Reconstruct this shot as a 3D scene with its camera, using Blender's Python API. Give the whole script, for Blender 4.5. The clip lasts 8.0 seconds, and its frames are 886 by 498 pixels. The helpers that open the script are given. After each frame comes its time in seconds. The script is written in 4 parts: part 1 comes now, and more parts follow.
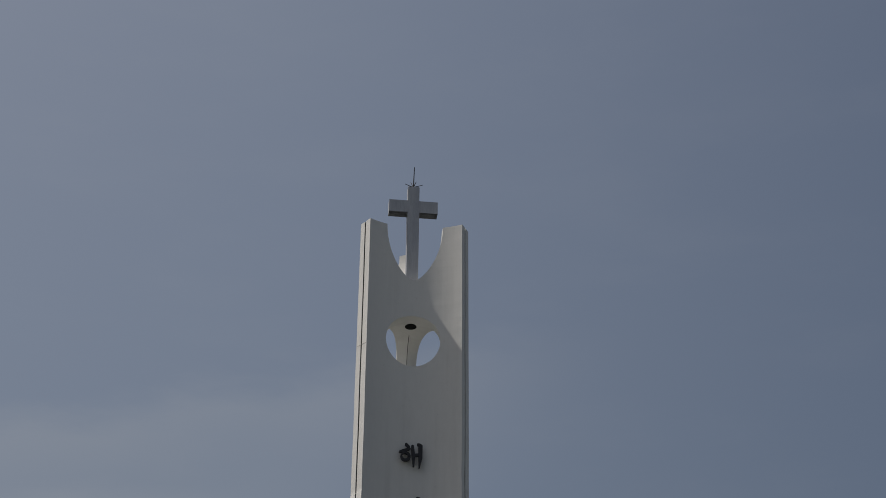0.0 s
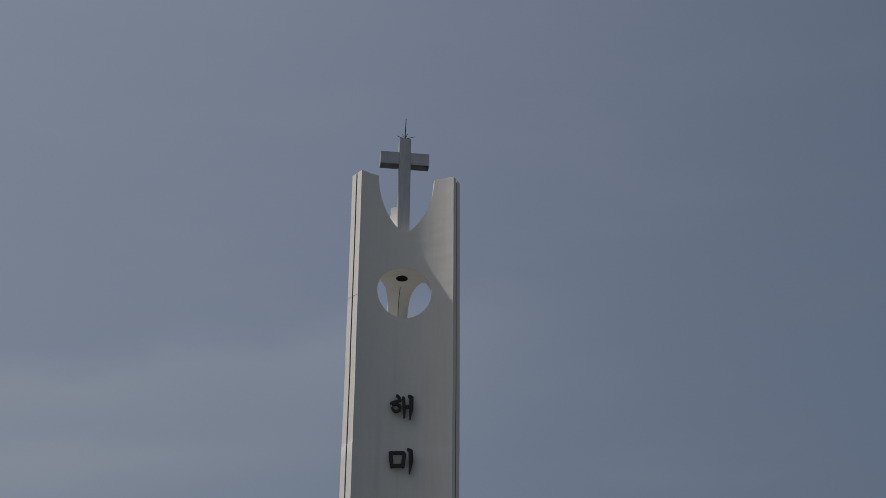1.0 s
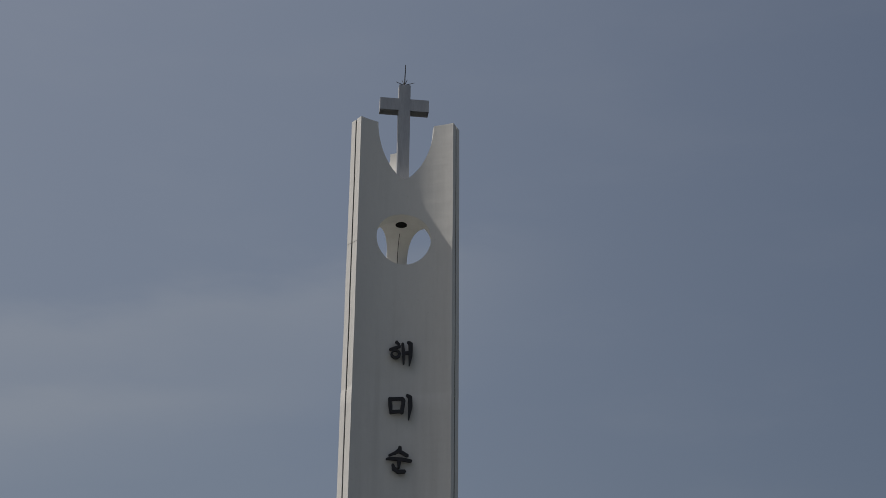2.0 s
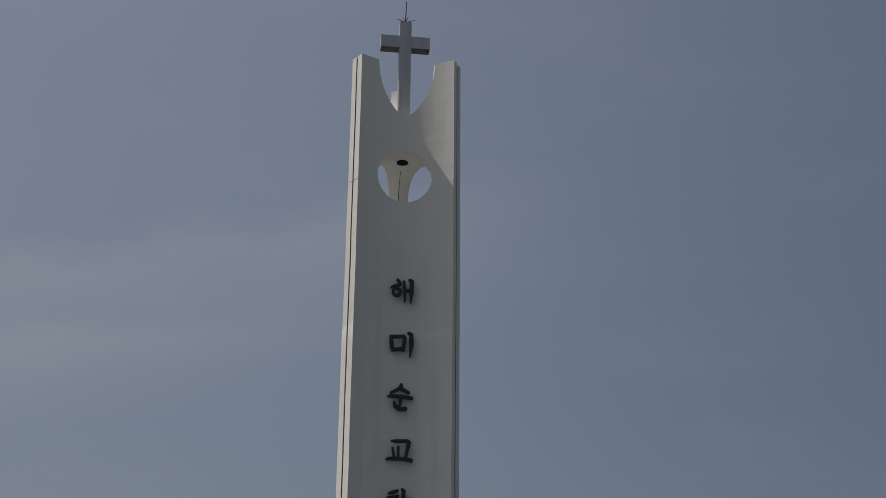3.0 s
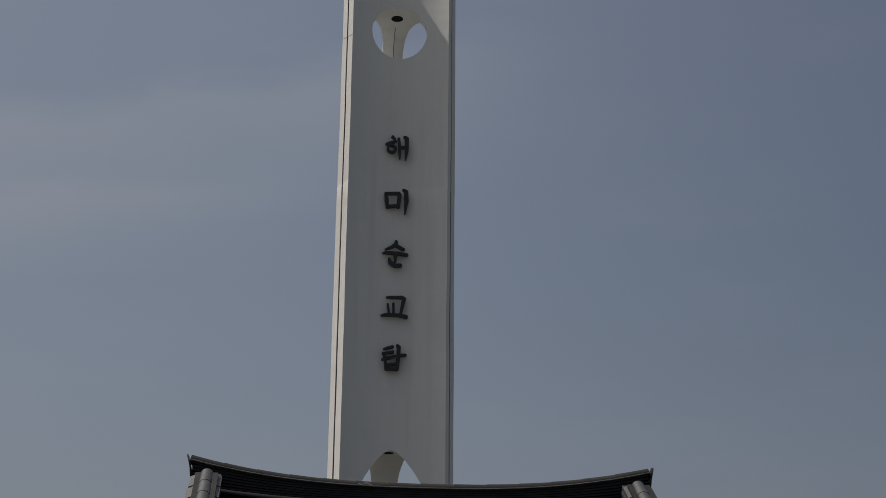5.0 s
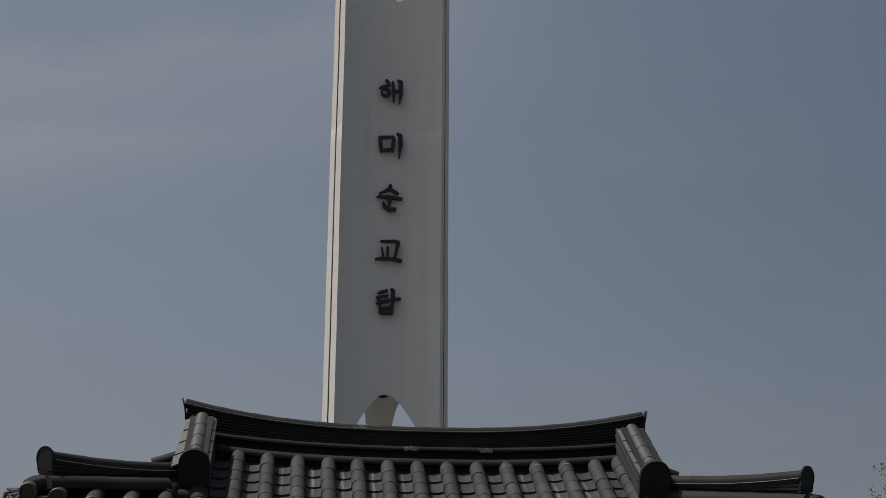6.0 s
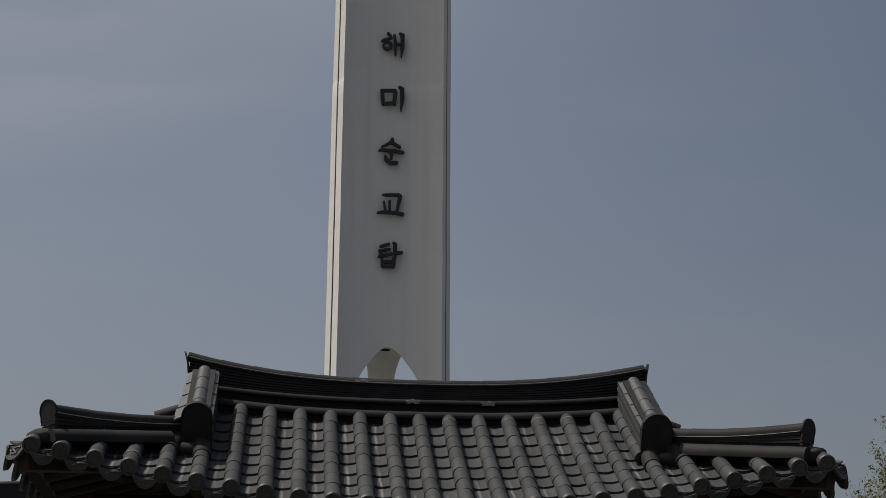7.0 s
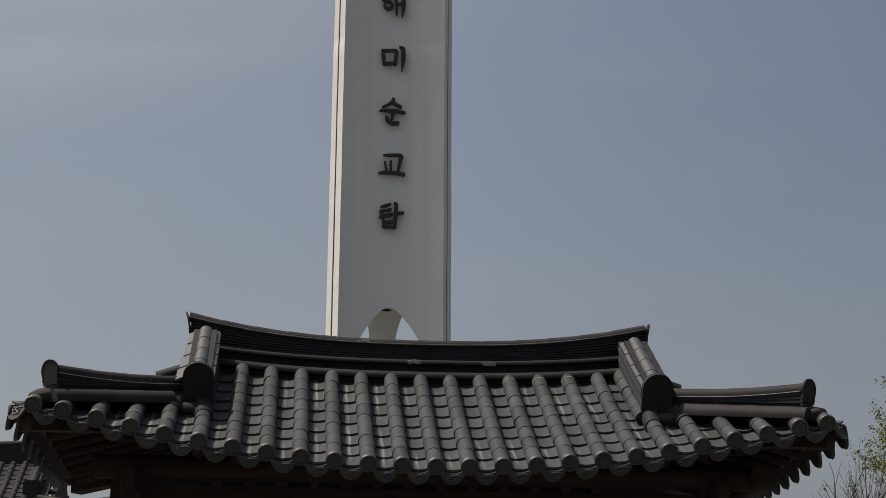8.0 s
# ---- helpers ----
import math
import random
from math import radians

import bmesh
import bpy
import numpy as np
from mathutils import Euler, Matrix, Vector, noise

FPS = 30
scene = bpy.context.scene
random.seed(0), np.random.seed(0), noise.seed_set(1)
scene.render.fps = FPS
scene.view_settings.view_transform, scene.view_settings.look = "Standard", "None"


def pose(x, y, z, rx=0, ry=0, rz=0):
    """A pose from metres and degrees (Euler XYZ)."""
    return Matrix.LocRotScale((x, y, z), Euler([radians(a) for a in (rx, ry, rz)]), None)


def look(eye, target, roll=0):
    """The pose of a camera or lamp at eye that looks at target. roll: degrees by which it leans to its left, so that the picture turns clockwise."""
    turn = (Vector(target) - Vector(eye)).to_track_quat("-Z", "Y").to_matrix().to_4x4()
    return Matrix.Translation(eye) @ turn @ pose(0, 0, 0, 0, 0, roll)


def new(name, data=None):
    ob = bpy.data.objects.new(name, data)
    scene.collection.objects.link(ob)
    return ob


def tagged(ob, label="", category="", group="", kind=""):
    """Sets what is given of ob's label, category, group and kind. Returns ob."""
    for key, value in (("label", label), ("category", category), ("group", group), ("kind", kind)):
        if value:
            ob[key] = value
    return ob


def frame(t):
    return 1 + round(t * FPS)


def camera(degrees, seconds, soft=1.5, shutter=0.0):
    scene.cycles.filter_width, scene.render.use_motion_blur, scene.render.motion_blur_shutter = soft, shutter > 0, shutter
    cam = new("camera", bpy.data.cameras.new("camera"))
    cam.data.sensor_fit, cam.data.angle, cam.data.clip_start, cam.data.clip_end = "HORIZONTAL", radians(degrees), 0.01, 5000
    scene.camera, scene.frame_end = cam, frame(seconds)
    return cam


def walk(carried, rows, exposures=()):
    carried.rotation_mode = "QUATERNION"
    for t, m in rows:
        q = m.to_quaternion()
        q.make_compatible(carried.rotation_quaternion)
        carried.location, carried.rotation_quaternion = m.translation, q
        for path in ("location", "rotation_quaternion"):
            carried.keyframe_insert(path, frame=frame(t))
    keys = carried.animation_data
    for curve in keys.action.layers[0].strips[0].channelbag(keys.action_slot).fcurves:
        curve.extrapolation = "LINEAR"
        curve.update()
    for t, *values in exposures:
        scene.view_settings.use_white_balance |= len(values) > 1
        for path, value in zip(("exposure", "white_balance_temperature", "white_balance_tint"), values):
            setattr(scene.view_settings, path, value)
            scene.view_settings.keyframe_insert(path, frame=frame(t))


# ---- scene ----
# ---- camera ----
cam = camera(26.02, 8.0, soft=0.5)
EYE = Vector((0.0, 0.0, 1.6))


def aim(yaw, pitch, roll):
    """A pose at the tripod: degrees clockwise from +y, degrees upwards, degrees of lean."""
    a, p = radians(yaw), radians(pitch)
    way = Vector((math.sin(a) * math.cos(p), math.cos(a) * math.cos(p), math.sin(p)))
    return look(EYE, EYE + way * 20, roll)


walk(cam, [
    (0.0, aim(3.888, 29.379, 0.564)),
    (0.5, aim(4.101, 28.483, 0.609)),
    (1.0, aim(4.197, 27.946, 0.577)),
    (2.3, aim(4.240, 25.842, 0.670)),
    (2.5, aim(4.240, 25.521, 0.676)),
    (3.0, aim(4.223, 24.489, 0.639)),
    (3.5, aim(4.336, 23.457, 0.597)),
    (4.0, aim(4.382, 22.427, 0.559)),
    (4.5, aim(4.421, 21.235, 0.531)),
    (5.0, aim(4.435, 20.224, 0.601)),
    (5.2, aim(4.455, 19.800, 0.580)),
    (6.3, aim(4.685, 18.184, 0.450)),
    (6.5, aim(4.700, 17.931, 0.444)),
    (7.0, aim(4.584, 17.158, 0.459)),
    (7.5, aim(4.569, 16.524, 0.549)),
    (8.0, aim(4.558, 15.973, 0.478)),
], exposures=[(0.0, -0.02, 6500, 10), (4.5, 0.0, 6650, 10.6), (6.4, 0.07, 6750, 11.2), (7.0, 0.17, 6780, 11.4), (7.5, 0.37, 6850, 11.8), (8.0, 0.49, 6950, 12.3)])

# ---- light ----
SUN_EL, SUN_BACK = 61.9, 6.0
to_sun = Vector((-math.cos(radians(SUN_EL)) * math.cos(radians(SUN_BACK)), math.cos(radians(SUN_EL)) * math.sin(radians(SUN_BACK)), math.sin(radians(SUN_EL))))
world = bpy.data.worlds.new("world")
scene.world = world
world.use_nodes = True
wn, wl = world.node_tree.nodes, world.node_tree.links
wn.clear()
w_out, w_bg = wn.new("ShaderNodeOutputWorld"), wn.new("ShaderNodeBackground")
sky = wn.new("ShaderNodeTexSky")
sky.sky_type, sky.sun_disc = "NISHITA", False
sky.sun_elevation, sky.sun_rotation = radians(SUN_EL), math.atan2(to_sun.x, to_sun.y)
sky.air_density, sky.dust_density, sky.ozone_density = 1.0, 6.0, 1.0
# two thin cirrus sheets with a firm upper edge that rises to the east and a long soft fall below it
w_co, w_sep = wn.new("ShaderNodeTexCoord"), wn.new("ShaderNodeSeparateXYZ")
wl.new(w_co.outputs["Generated"], w_sep.inputs["Vector"])


def w_math(kind, a, b):
    m = wn.new("ShaderNodeMath")
    m.operation = kind
    for k, v in enumerate((a, b)):
        if isinstance(v, (int, float)):
            m.inputs[k].default_value = v
        else:
            wl.new(v, m.inputs[k])
    return m.outputs["Value"]


def w_range(value, f0, f1, t0, t1, smooth=True):
    m = wn.new("ShaderNodeMapRange")
    m.interpolation_type = "SMOOTHSTEP" if smooth else "LINEAR"
    for nm, v in (("From Min", f0), ("From Max", f1), ("To Min", t0), ("To Max", t1)):
        m.inputs[nm].default_value = v
    wl.new(value, m.inputs["Value"])
    return m.outputs["Result"]


def w_grain(scale, detail, stretch):
    mp, nz = wn.new("ShaderNodeMapping"), wn.new("ShaderNodeTexNoise")
    mp.inputs["Scale"].default_value = stretch
    nz.inputs["Scale"].default_value, nz.inputs["Detail"].default_value, nz.inputs["Roughness"].default_value = scale, detail, 0.55
    wl.new(w_co.outputs["Generated"], mp.inputs["Vector"])
    wl.new(mp.outputs["Vector"], nz.inputs["Vector"])
    return nz.outputs["Fac"]


SX, SZ = w_sep.outputs["X"], w_sep.outputs["Z"]
wisp, drift = w_grain(9.0, 5.0, (1, 1, 3.2)), w_grain(3.0, 3.0, (1, 1, 1))


def cirrus(height, slope, fall, x_full, x_none, amount):
    edge = w_math("ADD", w_math("ADD", w_math("MULTIPLY", SX, slope), height), w_math("MULTIPLY", w_math("SUBTRACT", wisp, 0.5), 0.05))
    under = w_math("SUBTRACT", edge, SZ)
    shape = w_math("MULTIPLY", w_range(under, -0.008, 0.016, 0.0, 1.0), w_range(under, 0.016, fall, 1.0, 0.0, False))
    reach = w_range(SX, x_full, x_none, amount, 0.0)
    return w_math("MULTIPLY", w_math("MULTIPLY", shape, reach), w_range(drift, 0.3, 0.6, 0.55, 1.0))


w_veil = w_math("ADD", w_math("ADD", cirrus(0.4338, 0.179, 0.075, 0.0, 0.17, 0.19), cirrus(0.3913, 0.192, 0.05, -0.09, 0.03, 0.15)), w_range(wisp, 0.45, 0.75, 0.0, 0.03))
w_cloud = wn.new("ShaderNodeMix")
w_cloud.data_type = "RGBA"
w_cloud.inputs["B"].default_value = (5.0, 5.1, 5.2, 1)
w_mix = wn.new("ShaderNodeMix")
w_mix.data_type = "RGBA"
w_mix.inputs["Factor"].default_value = 0.28
w_mix.inputs["B"].default_value = (2.75, 3.25, 3.75, 1)
wl.new(w_veil, w_cloud.inputs["Factor"])
w_away, w_haze = wn.new("ShaderNodeMapRange"), wn.new("ShaderNodeMix")
w_away.interpolation_type = "SMOOTHSTEP"
w_away.inputs["From Min"].default_value, w_away.inputs["From Max"].default_value = -0.05, 0.38
w_haze.data_type = "RGBA"
w_haze.inputs["A"].default_value, w_haze.inputs["B"].default_value = (2.8, 3.3, 3.8, 1), (1.12, 1.39, 1.75, 1)
wl.new(w_sep.outputs["X"], w_away.inputs["Value"])
wl.new(w_away.outputs["Result"], w_haze.inputs["Factor"])
wl.new(w_haze.outputs["Result"], w_mix.inputs["B"])
wl.new(sky.outputs["Color"], w_mix.inputs["A"])
wl.new(w_mix.outputs["Result"], w_cloud.inputs["A"])
w_low = wn.new("ShaderNodeMix")
w_low.data_type = "RGBA"
w_low.inputs["B"].default_value = (2.75, 2.85, 3.05, 1)      # warmer haze towards the horizon
wl.new(w_range(SZ, 0.14, 0.34, 0.3, 0.0), w_low.inputs["Factor"])
wl.new(w_cloud.outputs["Result"], w_low.inputs["A"])
wl.new(w_low.outputs["Result"], w_bg.inputs["Color"])
wl.new(w_range(SZ, 0.16, 0.36, 0.0795, 0.0735), w_bg.inputs["Strength"])
wl.new(w_bg.outputs["Background"], w_out.inputs["Surface"])
sun = new("sun", bpy.data.lights.new("sun", "SUN"))
sun.data.energy, sun.data.angle, sun.data.color = 2.95, radians(0.6), (1.0, 0.945, 0.87)
sun.matrix_world = look((0, 0, 40), Vector((0, 0, 40)) - to_sun)


# ---- materials ----
def surface(name, base, other, rough=0.6, metal=0.0, grain=40.0, blotch=1.5, bump=0.15, spot=None, spot_at=0.66, per_object=0.0, per_island=0.0, stretch=(1, 1, 1), spec=0.5, grainy=0.5, spot_scale=None):
    """A surface with grain and blotches, and, if wanted, stains of a third colour and piece-to-piece variation."""
    m = bpy.data.materials.new(name)
    m.use_nodes = True
    n, l = m.node_tree.nodes, m.node_tree.links
    b = n["Principled BSDF"]
    b.inputs["Metallic"].default_value = metal
    b.inputs["Specular IOR Level"].default_value = spec
    co, mp = n.new("ShaderNodeTexCoord"), n.new("ShaderNodeMapping")
    mp.inputs["Scale"].default_value = stretch
    geo = n.new("ShaderNodeNewGeometry")
    l.new(geo.outputs["Position"], mp.inputs["Vector"])
    big, fine = n.new("ShaderNodeTexNoise"), n.new("ShaderNodeTexNoise")
    big.inputs["Scale"].default_value, big.inputs["Detail"].default_value = blotch, 5
    fine.inputs["Scale"].default_value, fine.inputs["Detail"].default_value = grain, 4
    l.new(mp.outputs["Vector"], big.inputs["Vector"])
    l.new(mp.outputs["Vector"], fine.inputs["Vector"])
    mix = n.new("ShaderNodeMix")
    mix.data_type = "RGBA"
    mix.inputs["A"].default_value, mix.inputs["B"].default_value = (*base, 1), (*other, 1)
    ramp = n.new("ShaderNodeMapRange")
    ramp.inputs["From Min"].default_value, ramp.inputs["From Max"].default_value = 0.35, 0.68
    l.new(big.outputs["Fac"], ramp.inputs["Value"])
    l.new(ramp.outputs["Result"], mix.inputs["Factor"])
    colour = mix.outputs["Result"]
    grained = n.new("ShaderNodeMix")
    grained.data_type, grained.blend_type = "RGBA", "MULTIPLY"
    grained.inputs["Factor"].default_value = grainy
    gr = n.new("ShaderNodeMapRange")
    gr.inputs["From Min"].default_value, gr.inputs["From Max"].default_value, gr.inputs["To Min"].default_value, gr.inputs["To Max"].default_value = 0.3, 0.7, 0.72, 1.12
    l.new(fine.outputs["Fac"], gr.inputs["Value"])
    l.new(colour, grained.inputs["A"])
    l.new(gr.outputs["Result"], grained.inputs["B"])
    colour = grained.outputs["Result"]
    if per_object or per_island:
        v = n.new("ShaderNodeMapRange")
        amount = per_object or per_island
        v.inputs["To Min"].default_value, v.inputs["To Max"].default_value = 1 - amount, 1 + amount
        if per_object:
            info = n.new("ShaderNodeObjectInfo")
            l.new(info.outputs["Random"], v.inputs["Value"])
        else:
            l.new(geo.outputs["Random Per Island"], v.inputs["Value"])
        mul = n.new("ShaderNodeMix")
        mul.data_type, mul.blend_type = "RGBA", "MULTIPLY"
        mul.inputs["Factor"].default_value = 1.0
        l.new(colour, mul.inputs["A"])
        l.new(v.outputs["Result"], mul.inputs["B"])
        colour = mul.outputs["Result"]
    if spot:
        sp, sr, sm = n.new("ShaderNodeTexNoise"), n.new("ShaderNodeMapRange"), n.new("ShaderNodeMix")
        sp.inputs["Scale"].default_value, sp.inputs["Detail"].default_value, sp.inputs["Roughness"].default_value = spot_scale or blotch * 4.3, 6, 0.7
        sr.inputs["From Min"].default_value, sr.inputs["From Max"].default_value = spot_at, spot_at + 0.08
        sm.data_type = "RGBA"
        sm.inputs["B"].default_value = (*spot, 1)
        l.new(mp.outputs["Vector"], sp.inputs["Vector"])
        l.new(sp.outputs["Fac"], sr.inputs["Value"])
        l.new(sr.outputs["Result"], sm.inputs["Factor"])
        l.new(colour, sm.inputs["A"])
        colour = sm.outputs["Result"]
    l.new(colour, b.inputs["Base Color"])
    rr = n.new("ShaderNodeMapRange")
    rr.inputs["To Min"].default_value, rr.inputs["To Max"].default_value = rough - 0.1, rough + 0.12
    l.new(fine.outputs["Fac"], rr.inputs["Value"])
    l.new(rr.outputs["Result"], b.inputs["Roughness"])
    if bump:
        bp = n.new("ShaderNodeBump")
        bp.inputs["Strength"].default_value, bp.inputs["Distance"].default_value = bump, 0.01
        l.new(fine.outputs["Fac"], bp.inputs["Height"])
        l.new(bp.outputs["Normal"], b.inputs["Normal"])
    return m


def uneven_cast(m):
    """Long shallow waves from the formwork, wider than high, under the fine grain."""
    n, l = m.node_tree.nodes, m.node_tree.links
    geo, mp, wave, bp = n.new("ShaderNodeNewGeometry"), n.new("ShaderNodeMapping"), n.new("ShaderNodeTexNoise"), n.new("ShaderNodeBump")
    mp.inputs["Scale"].default_value = (0.9, 0.9, 3.4)
    wave.inputs["Scale"].default_value, wave.inputs["Detail"].default_value = 1.6, 2.0
    bp.inputs["Strength"].default_value, bp.inputs["Distance"].default_value = 0.35, 0.014
    l.new(geo.outputs["Position"], mp.inputs["Vector"])
    l.new(mp.outputs["Vector"], wave.inputs["Vector"])
    l.new(wave.outputs["Fac"], bp.inputs["Height"])
    fine = n["Principled BSDF"].inputs["Normal"].links[0].from_node
    l.new(bp.outputs["Normal"], fine.inputs["Normal"])


def weathered(m):
    """Faint grey rain streaks running down, and a few broad damp stains."""
    n, l = m.node_tree.nodes, m.node_tree.links
    b = n["Principled BSDF"]
    old = b.inputs["Base Color"].links[0].from_socket
    geo = n.new("ShaderNodeNewGeometry")
    for scale, stretch, lo, hi, deep in ((3.2, (2.0, 2.0, 0.10), 0.52, 0.75, 0.14), (1.5, (1.0, 1.0, 0.6), 0.55, 0.8, 0.10), (22.0, (1.0, 1.0, 1.0), 0.66, 0.74, 0.12)):
        mp, nz, rg, mix = n.new("ShaderNodeMapping"), n.new("ShaderNodeTexNoise"), n.new("ShaderNodeMapRange"), n.new("ShaderNodeMix")
        mp.inputs["Scale"].default_value = stretch
        nz.inputs["Scale"].default_value, nz.inputs["Detail"].default_value = scale, 5.0
        rg.inputs["From Min"].default_value, rg.inputs["From Max"].default_value, rg.inputs["To Max"].default_value = lo, hi, deep
        mix.data_type = "RGBA"
        mix.inputs["B"].default_value = (0.26, 0.25, 0.225, 1)
        l.new(geo.outputs["Position"], mp.inputs["Vector"])
        l.new(mp.outputs["Vector"], nz.inputs["Vector"])
        l.new(nz.outputs["Fac"], rg.inputs["Value"])
        l.new(rg.outputs["Result"], mix.inputs["Factor"])
        l.new(old, mix.inputs["A"])
        old = mix.outputs["Result"]
    l.new(old, b.inputs["Base Color"])


TILE = surface("fired clay tile", (0.0415, 0.047, 0.0508), (0.030, 0.0348, 0.0385), rough=0.74, grain=60, blotch=4.0, bump=0.12, spot=(0.16, 0.16, 0.15), spot_at=0.655, spot_scale=34, per_object=0.24, spec=0.32, grainy=0.75)
TILE_MANY = surface("fired clay tile rows", (0.050, 0.054, 0.054), (0.034, 0.038, 0.039), rough=0.5, grain=55, blotch=2.2, bump=0.25, per_island=0.16, spec=0.75)
# discs and drips face away from the sun; their base colour carries some of that shade
TILE_END = surface("shade-toned pressed end tile", (0.041, 0.0425, 0.043), (0.022, 0.0235, 0.024), rough=0.52, grain=60, blotch=5.0, bump=0.3, spot=(0.13, 0.13, 0.12), spot_at=0.70, per_object=0.2, spec=0.55, grainy=0.8)
# same clay as the roof tiles; the ridges' shade is put into the colour
TILE_SHADED = surface("shade-darkened ridge tile", (0.0185, 0.0188, 0.0205), (0.0105, 0.0108, 0.012), rough=0.72, grain=60, blotch=3.0, bump=0.09, spot=(0.13, 0.13, 0.125), spot_at=0.655, spot_scale=22, per_object=0.14, spec=0.26)


def streaked(base, name):
    """A copy of the clay with a faint pale, slightly wavering streak along the middle of the channel."""
    m = base.copy()
    m.name = name
    n, l = m.node_tree.nodes, m.node_tree.links
    b = n["Principled BSDF"]
    old = b.inputs["Base Color"].links[0].from_socket
    co, sep, geo = n.new("ShaderNodeTexCoord"), n.new("ShaderNodeSeparateXYZ"), n.new("ShaderNodeNewGeometry")
    wob, band, amount, mul, mix = n.new("ShaderNodeTexNoise"), n.new("ShaderNodeMapRange"), n.new("ShaderNodeTexNoise"), n.new("ShaderNodeMath"), n.new("ShaderNodeMix")
    add, ab, rng = n.new("ShaderNodeMath"), n.new("ShaderNodeMath"), n.new("ShaderNodeMapRange")
    l.new(co.outputs["Object"], sep.inputs["Vector"])
    wob.inputs["Scale"].default_value, amount.inputs["Scale"].default_value = 6.0, 1.1
    l.new(geo.outputs["Position"], wob.inputs["Vector"])
    l.new(geo.outputs["Position"], amount.inputs["Vector"])
    add.operation, ab.operation, mul.operation = "MULTIPLY_ADD", "ABSOLUTE", "MULTIPLY"
    add.inputs[1].default_value = 0.03
    l.new(wob.outputs["Fac"], add.inputs[0])
    l.new(sep.outputs["X"], add.inputs[2])
    shift = n.new("ShaderNodeMath")
    shift.operation = "SUBTRACT"
    shift.inputs[1].default_value = 0.012
    l.new(add.outputs["Value"], shift.inputs[0])
    l.new(shift.outputs["Value"], ab.inputs[0])
    band.inputs["From Min"].default_value, band.inputs["From Max"].default_value = 0.017, 0.004
    l.new(ab.outputs["Value"], band.inputs["Value"])
    rng.inputs["From Min"].default_value, rng.inputs["From Max"].default_value, rng.inputs["To Max"].default_value = 0.42, 0.66, 0.6
    l.new(amount.outputs["Fac"], rng.inputs["Value"])
    l.new(band.outputs["Result"], mul.inputs[0])
    l.new(rng.outputs["Result"], mul.inputs[1])
    mix.data_type = "RGBA"
    mix.inputs["B"].default_value = (0.29, 0.292, 0.28, 1)
    l.new(mul.outputs["Value"], mix.inputs["Factor"])
    l.new(old, mix.inputs["A"])
    l.new(mix.outputs["Result"], b.inputs["Base Color"])
    return m


TILE_PAN = streaked(TILE, "fired clay channel tile")
TILE_LIMED = surface("lime-streaked ridge tile", (0.055, 0.059, 0.059), (0.038, 0.042, 0.043), rough=0.45, grain=55, blotch=3.2, bump=0.25, spot=(0.3, 0.3, 0.28), spot_at=0.655, per_object=0.07, spec=0.7)
LIME = surface("white lime fillet", (0.54, 0.52, 0.49), (0.36, 0.345, 0.32), rough=0.9, grain=60, blotch=4, bump=0.3)
MORTAR = surface("lime mortar", (0.28, 0.265, 0.24), (0.19, 0.18, 0.165), rough=0.9, grain=60, blotch=9, bump=0.4)
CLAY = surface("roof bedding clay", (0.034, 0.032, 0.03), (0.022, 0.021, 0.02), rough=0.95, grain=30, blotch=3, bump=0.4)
PAINT = surface("white painted concrete", (0.66, 0.656, 0.635), (0.605, 0.603, 0.586), rough=0.7, grain=26, blotch=0.8, bump=0.12, stretch=(1, 1, 0.3), grainy=0.07)
uneven_cast(PAINT)
weathered(PAINT)
GREY_METAL = surface("dull grey cross metal", (0.42, 0.43, 0.45), (0.34, 0.355, 0.38), rough=0.55, metal=0.35, grain=24, blotch=3, bump=0.05, stretch=(3, 3, 0.4))
BLACK = surface("black letter metal", (0.009, 0.009, 0.012), (0.014, 0.014, 0.017), rough=0.55, grain=40, blotch=6, bump=0.05)
STEEL = surface("dark steel rod", (0.05, 0.05, 0.055), (0.03, 0.03, 0.03), rough=0.5, metal=0.8, grain=60, blotch=8, bump=0.05)
DARK_HOLE = surface("dark lamp well", (0.009, 0.009, 0.009), (0.014, 0.014, 0.013), rough=0.9, grain=30, blotch=5, spec=0.15)
WOOD = surface("weathered brown timber", (0.044, 0.028, 0.020), (0.022, 0.0145, 0.011), rough=0.75, grain=30, blotch=2.5, bump=0.3, stretch=(1, 6, 6), per_object=0.15, spec=0.15)
# far darker than the timber: under-eave shade put into the boards' colour
BOARD = surface("shade-darkened soffit boards", (0.010, 0.007, 0.005), (0.0065, 0.0046, 0.0035), rough=0.8, grain=20, blotch=2, bump=0.3, spec=0.15)
EARTH = surface("grey sandy earth", (0.10, 0.105, 0.095), (0.078, 0.082, 0.074), rough=0.95, grain=12, blotch=0.12, bump=0.5, spot=(0.06, 0.085, 0.03), spot_at=0.60)
STONE = surface("granite", (0.38, 0.37, 0.35), (0.3, 0.29, 0.28), rough=0.85, grain=60, blotch=2, bump=0.3)
TILE_HALL = surface("darker clay tile of the hall", (0.021, 0.0225, 0.024), (0.015, 0.0165, 0.018), rough=0.7, grain=40, blotch=1.2, bump=0.2, per_island=0.2, spec=0.2)
PLASTER = surface("off-white plaster", (0.6, 0.57, 0.5), (0.52, 0.49, 0.43), rough=0.9, grain=30, blotch=1.5, bump=0.2)
BARK = surface("grey-brown bark", (0.10, 0.08, 0.062), (0.065, 0.052, 0.043), rough=0.9, grain=30, blotch=6, bump=0.5)
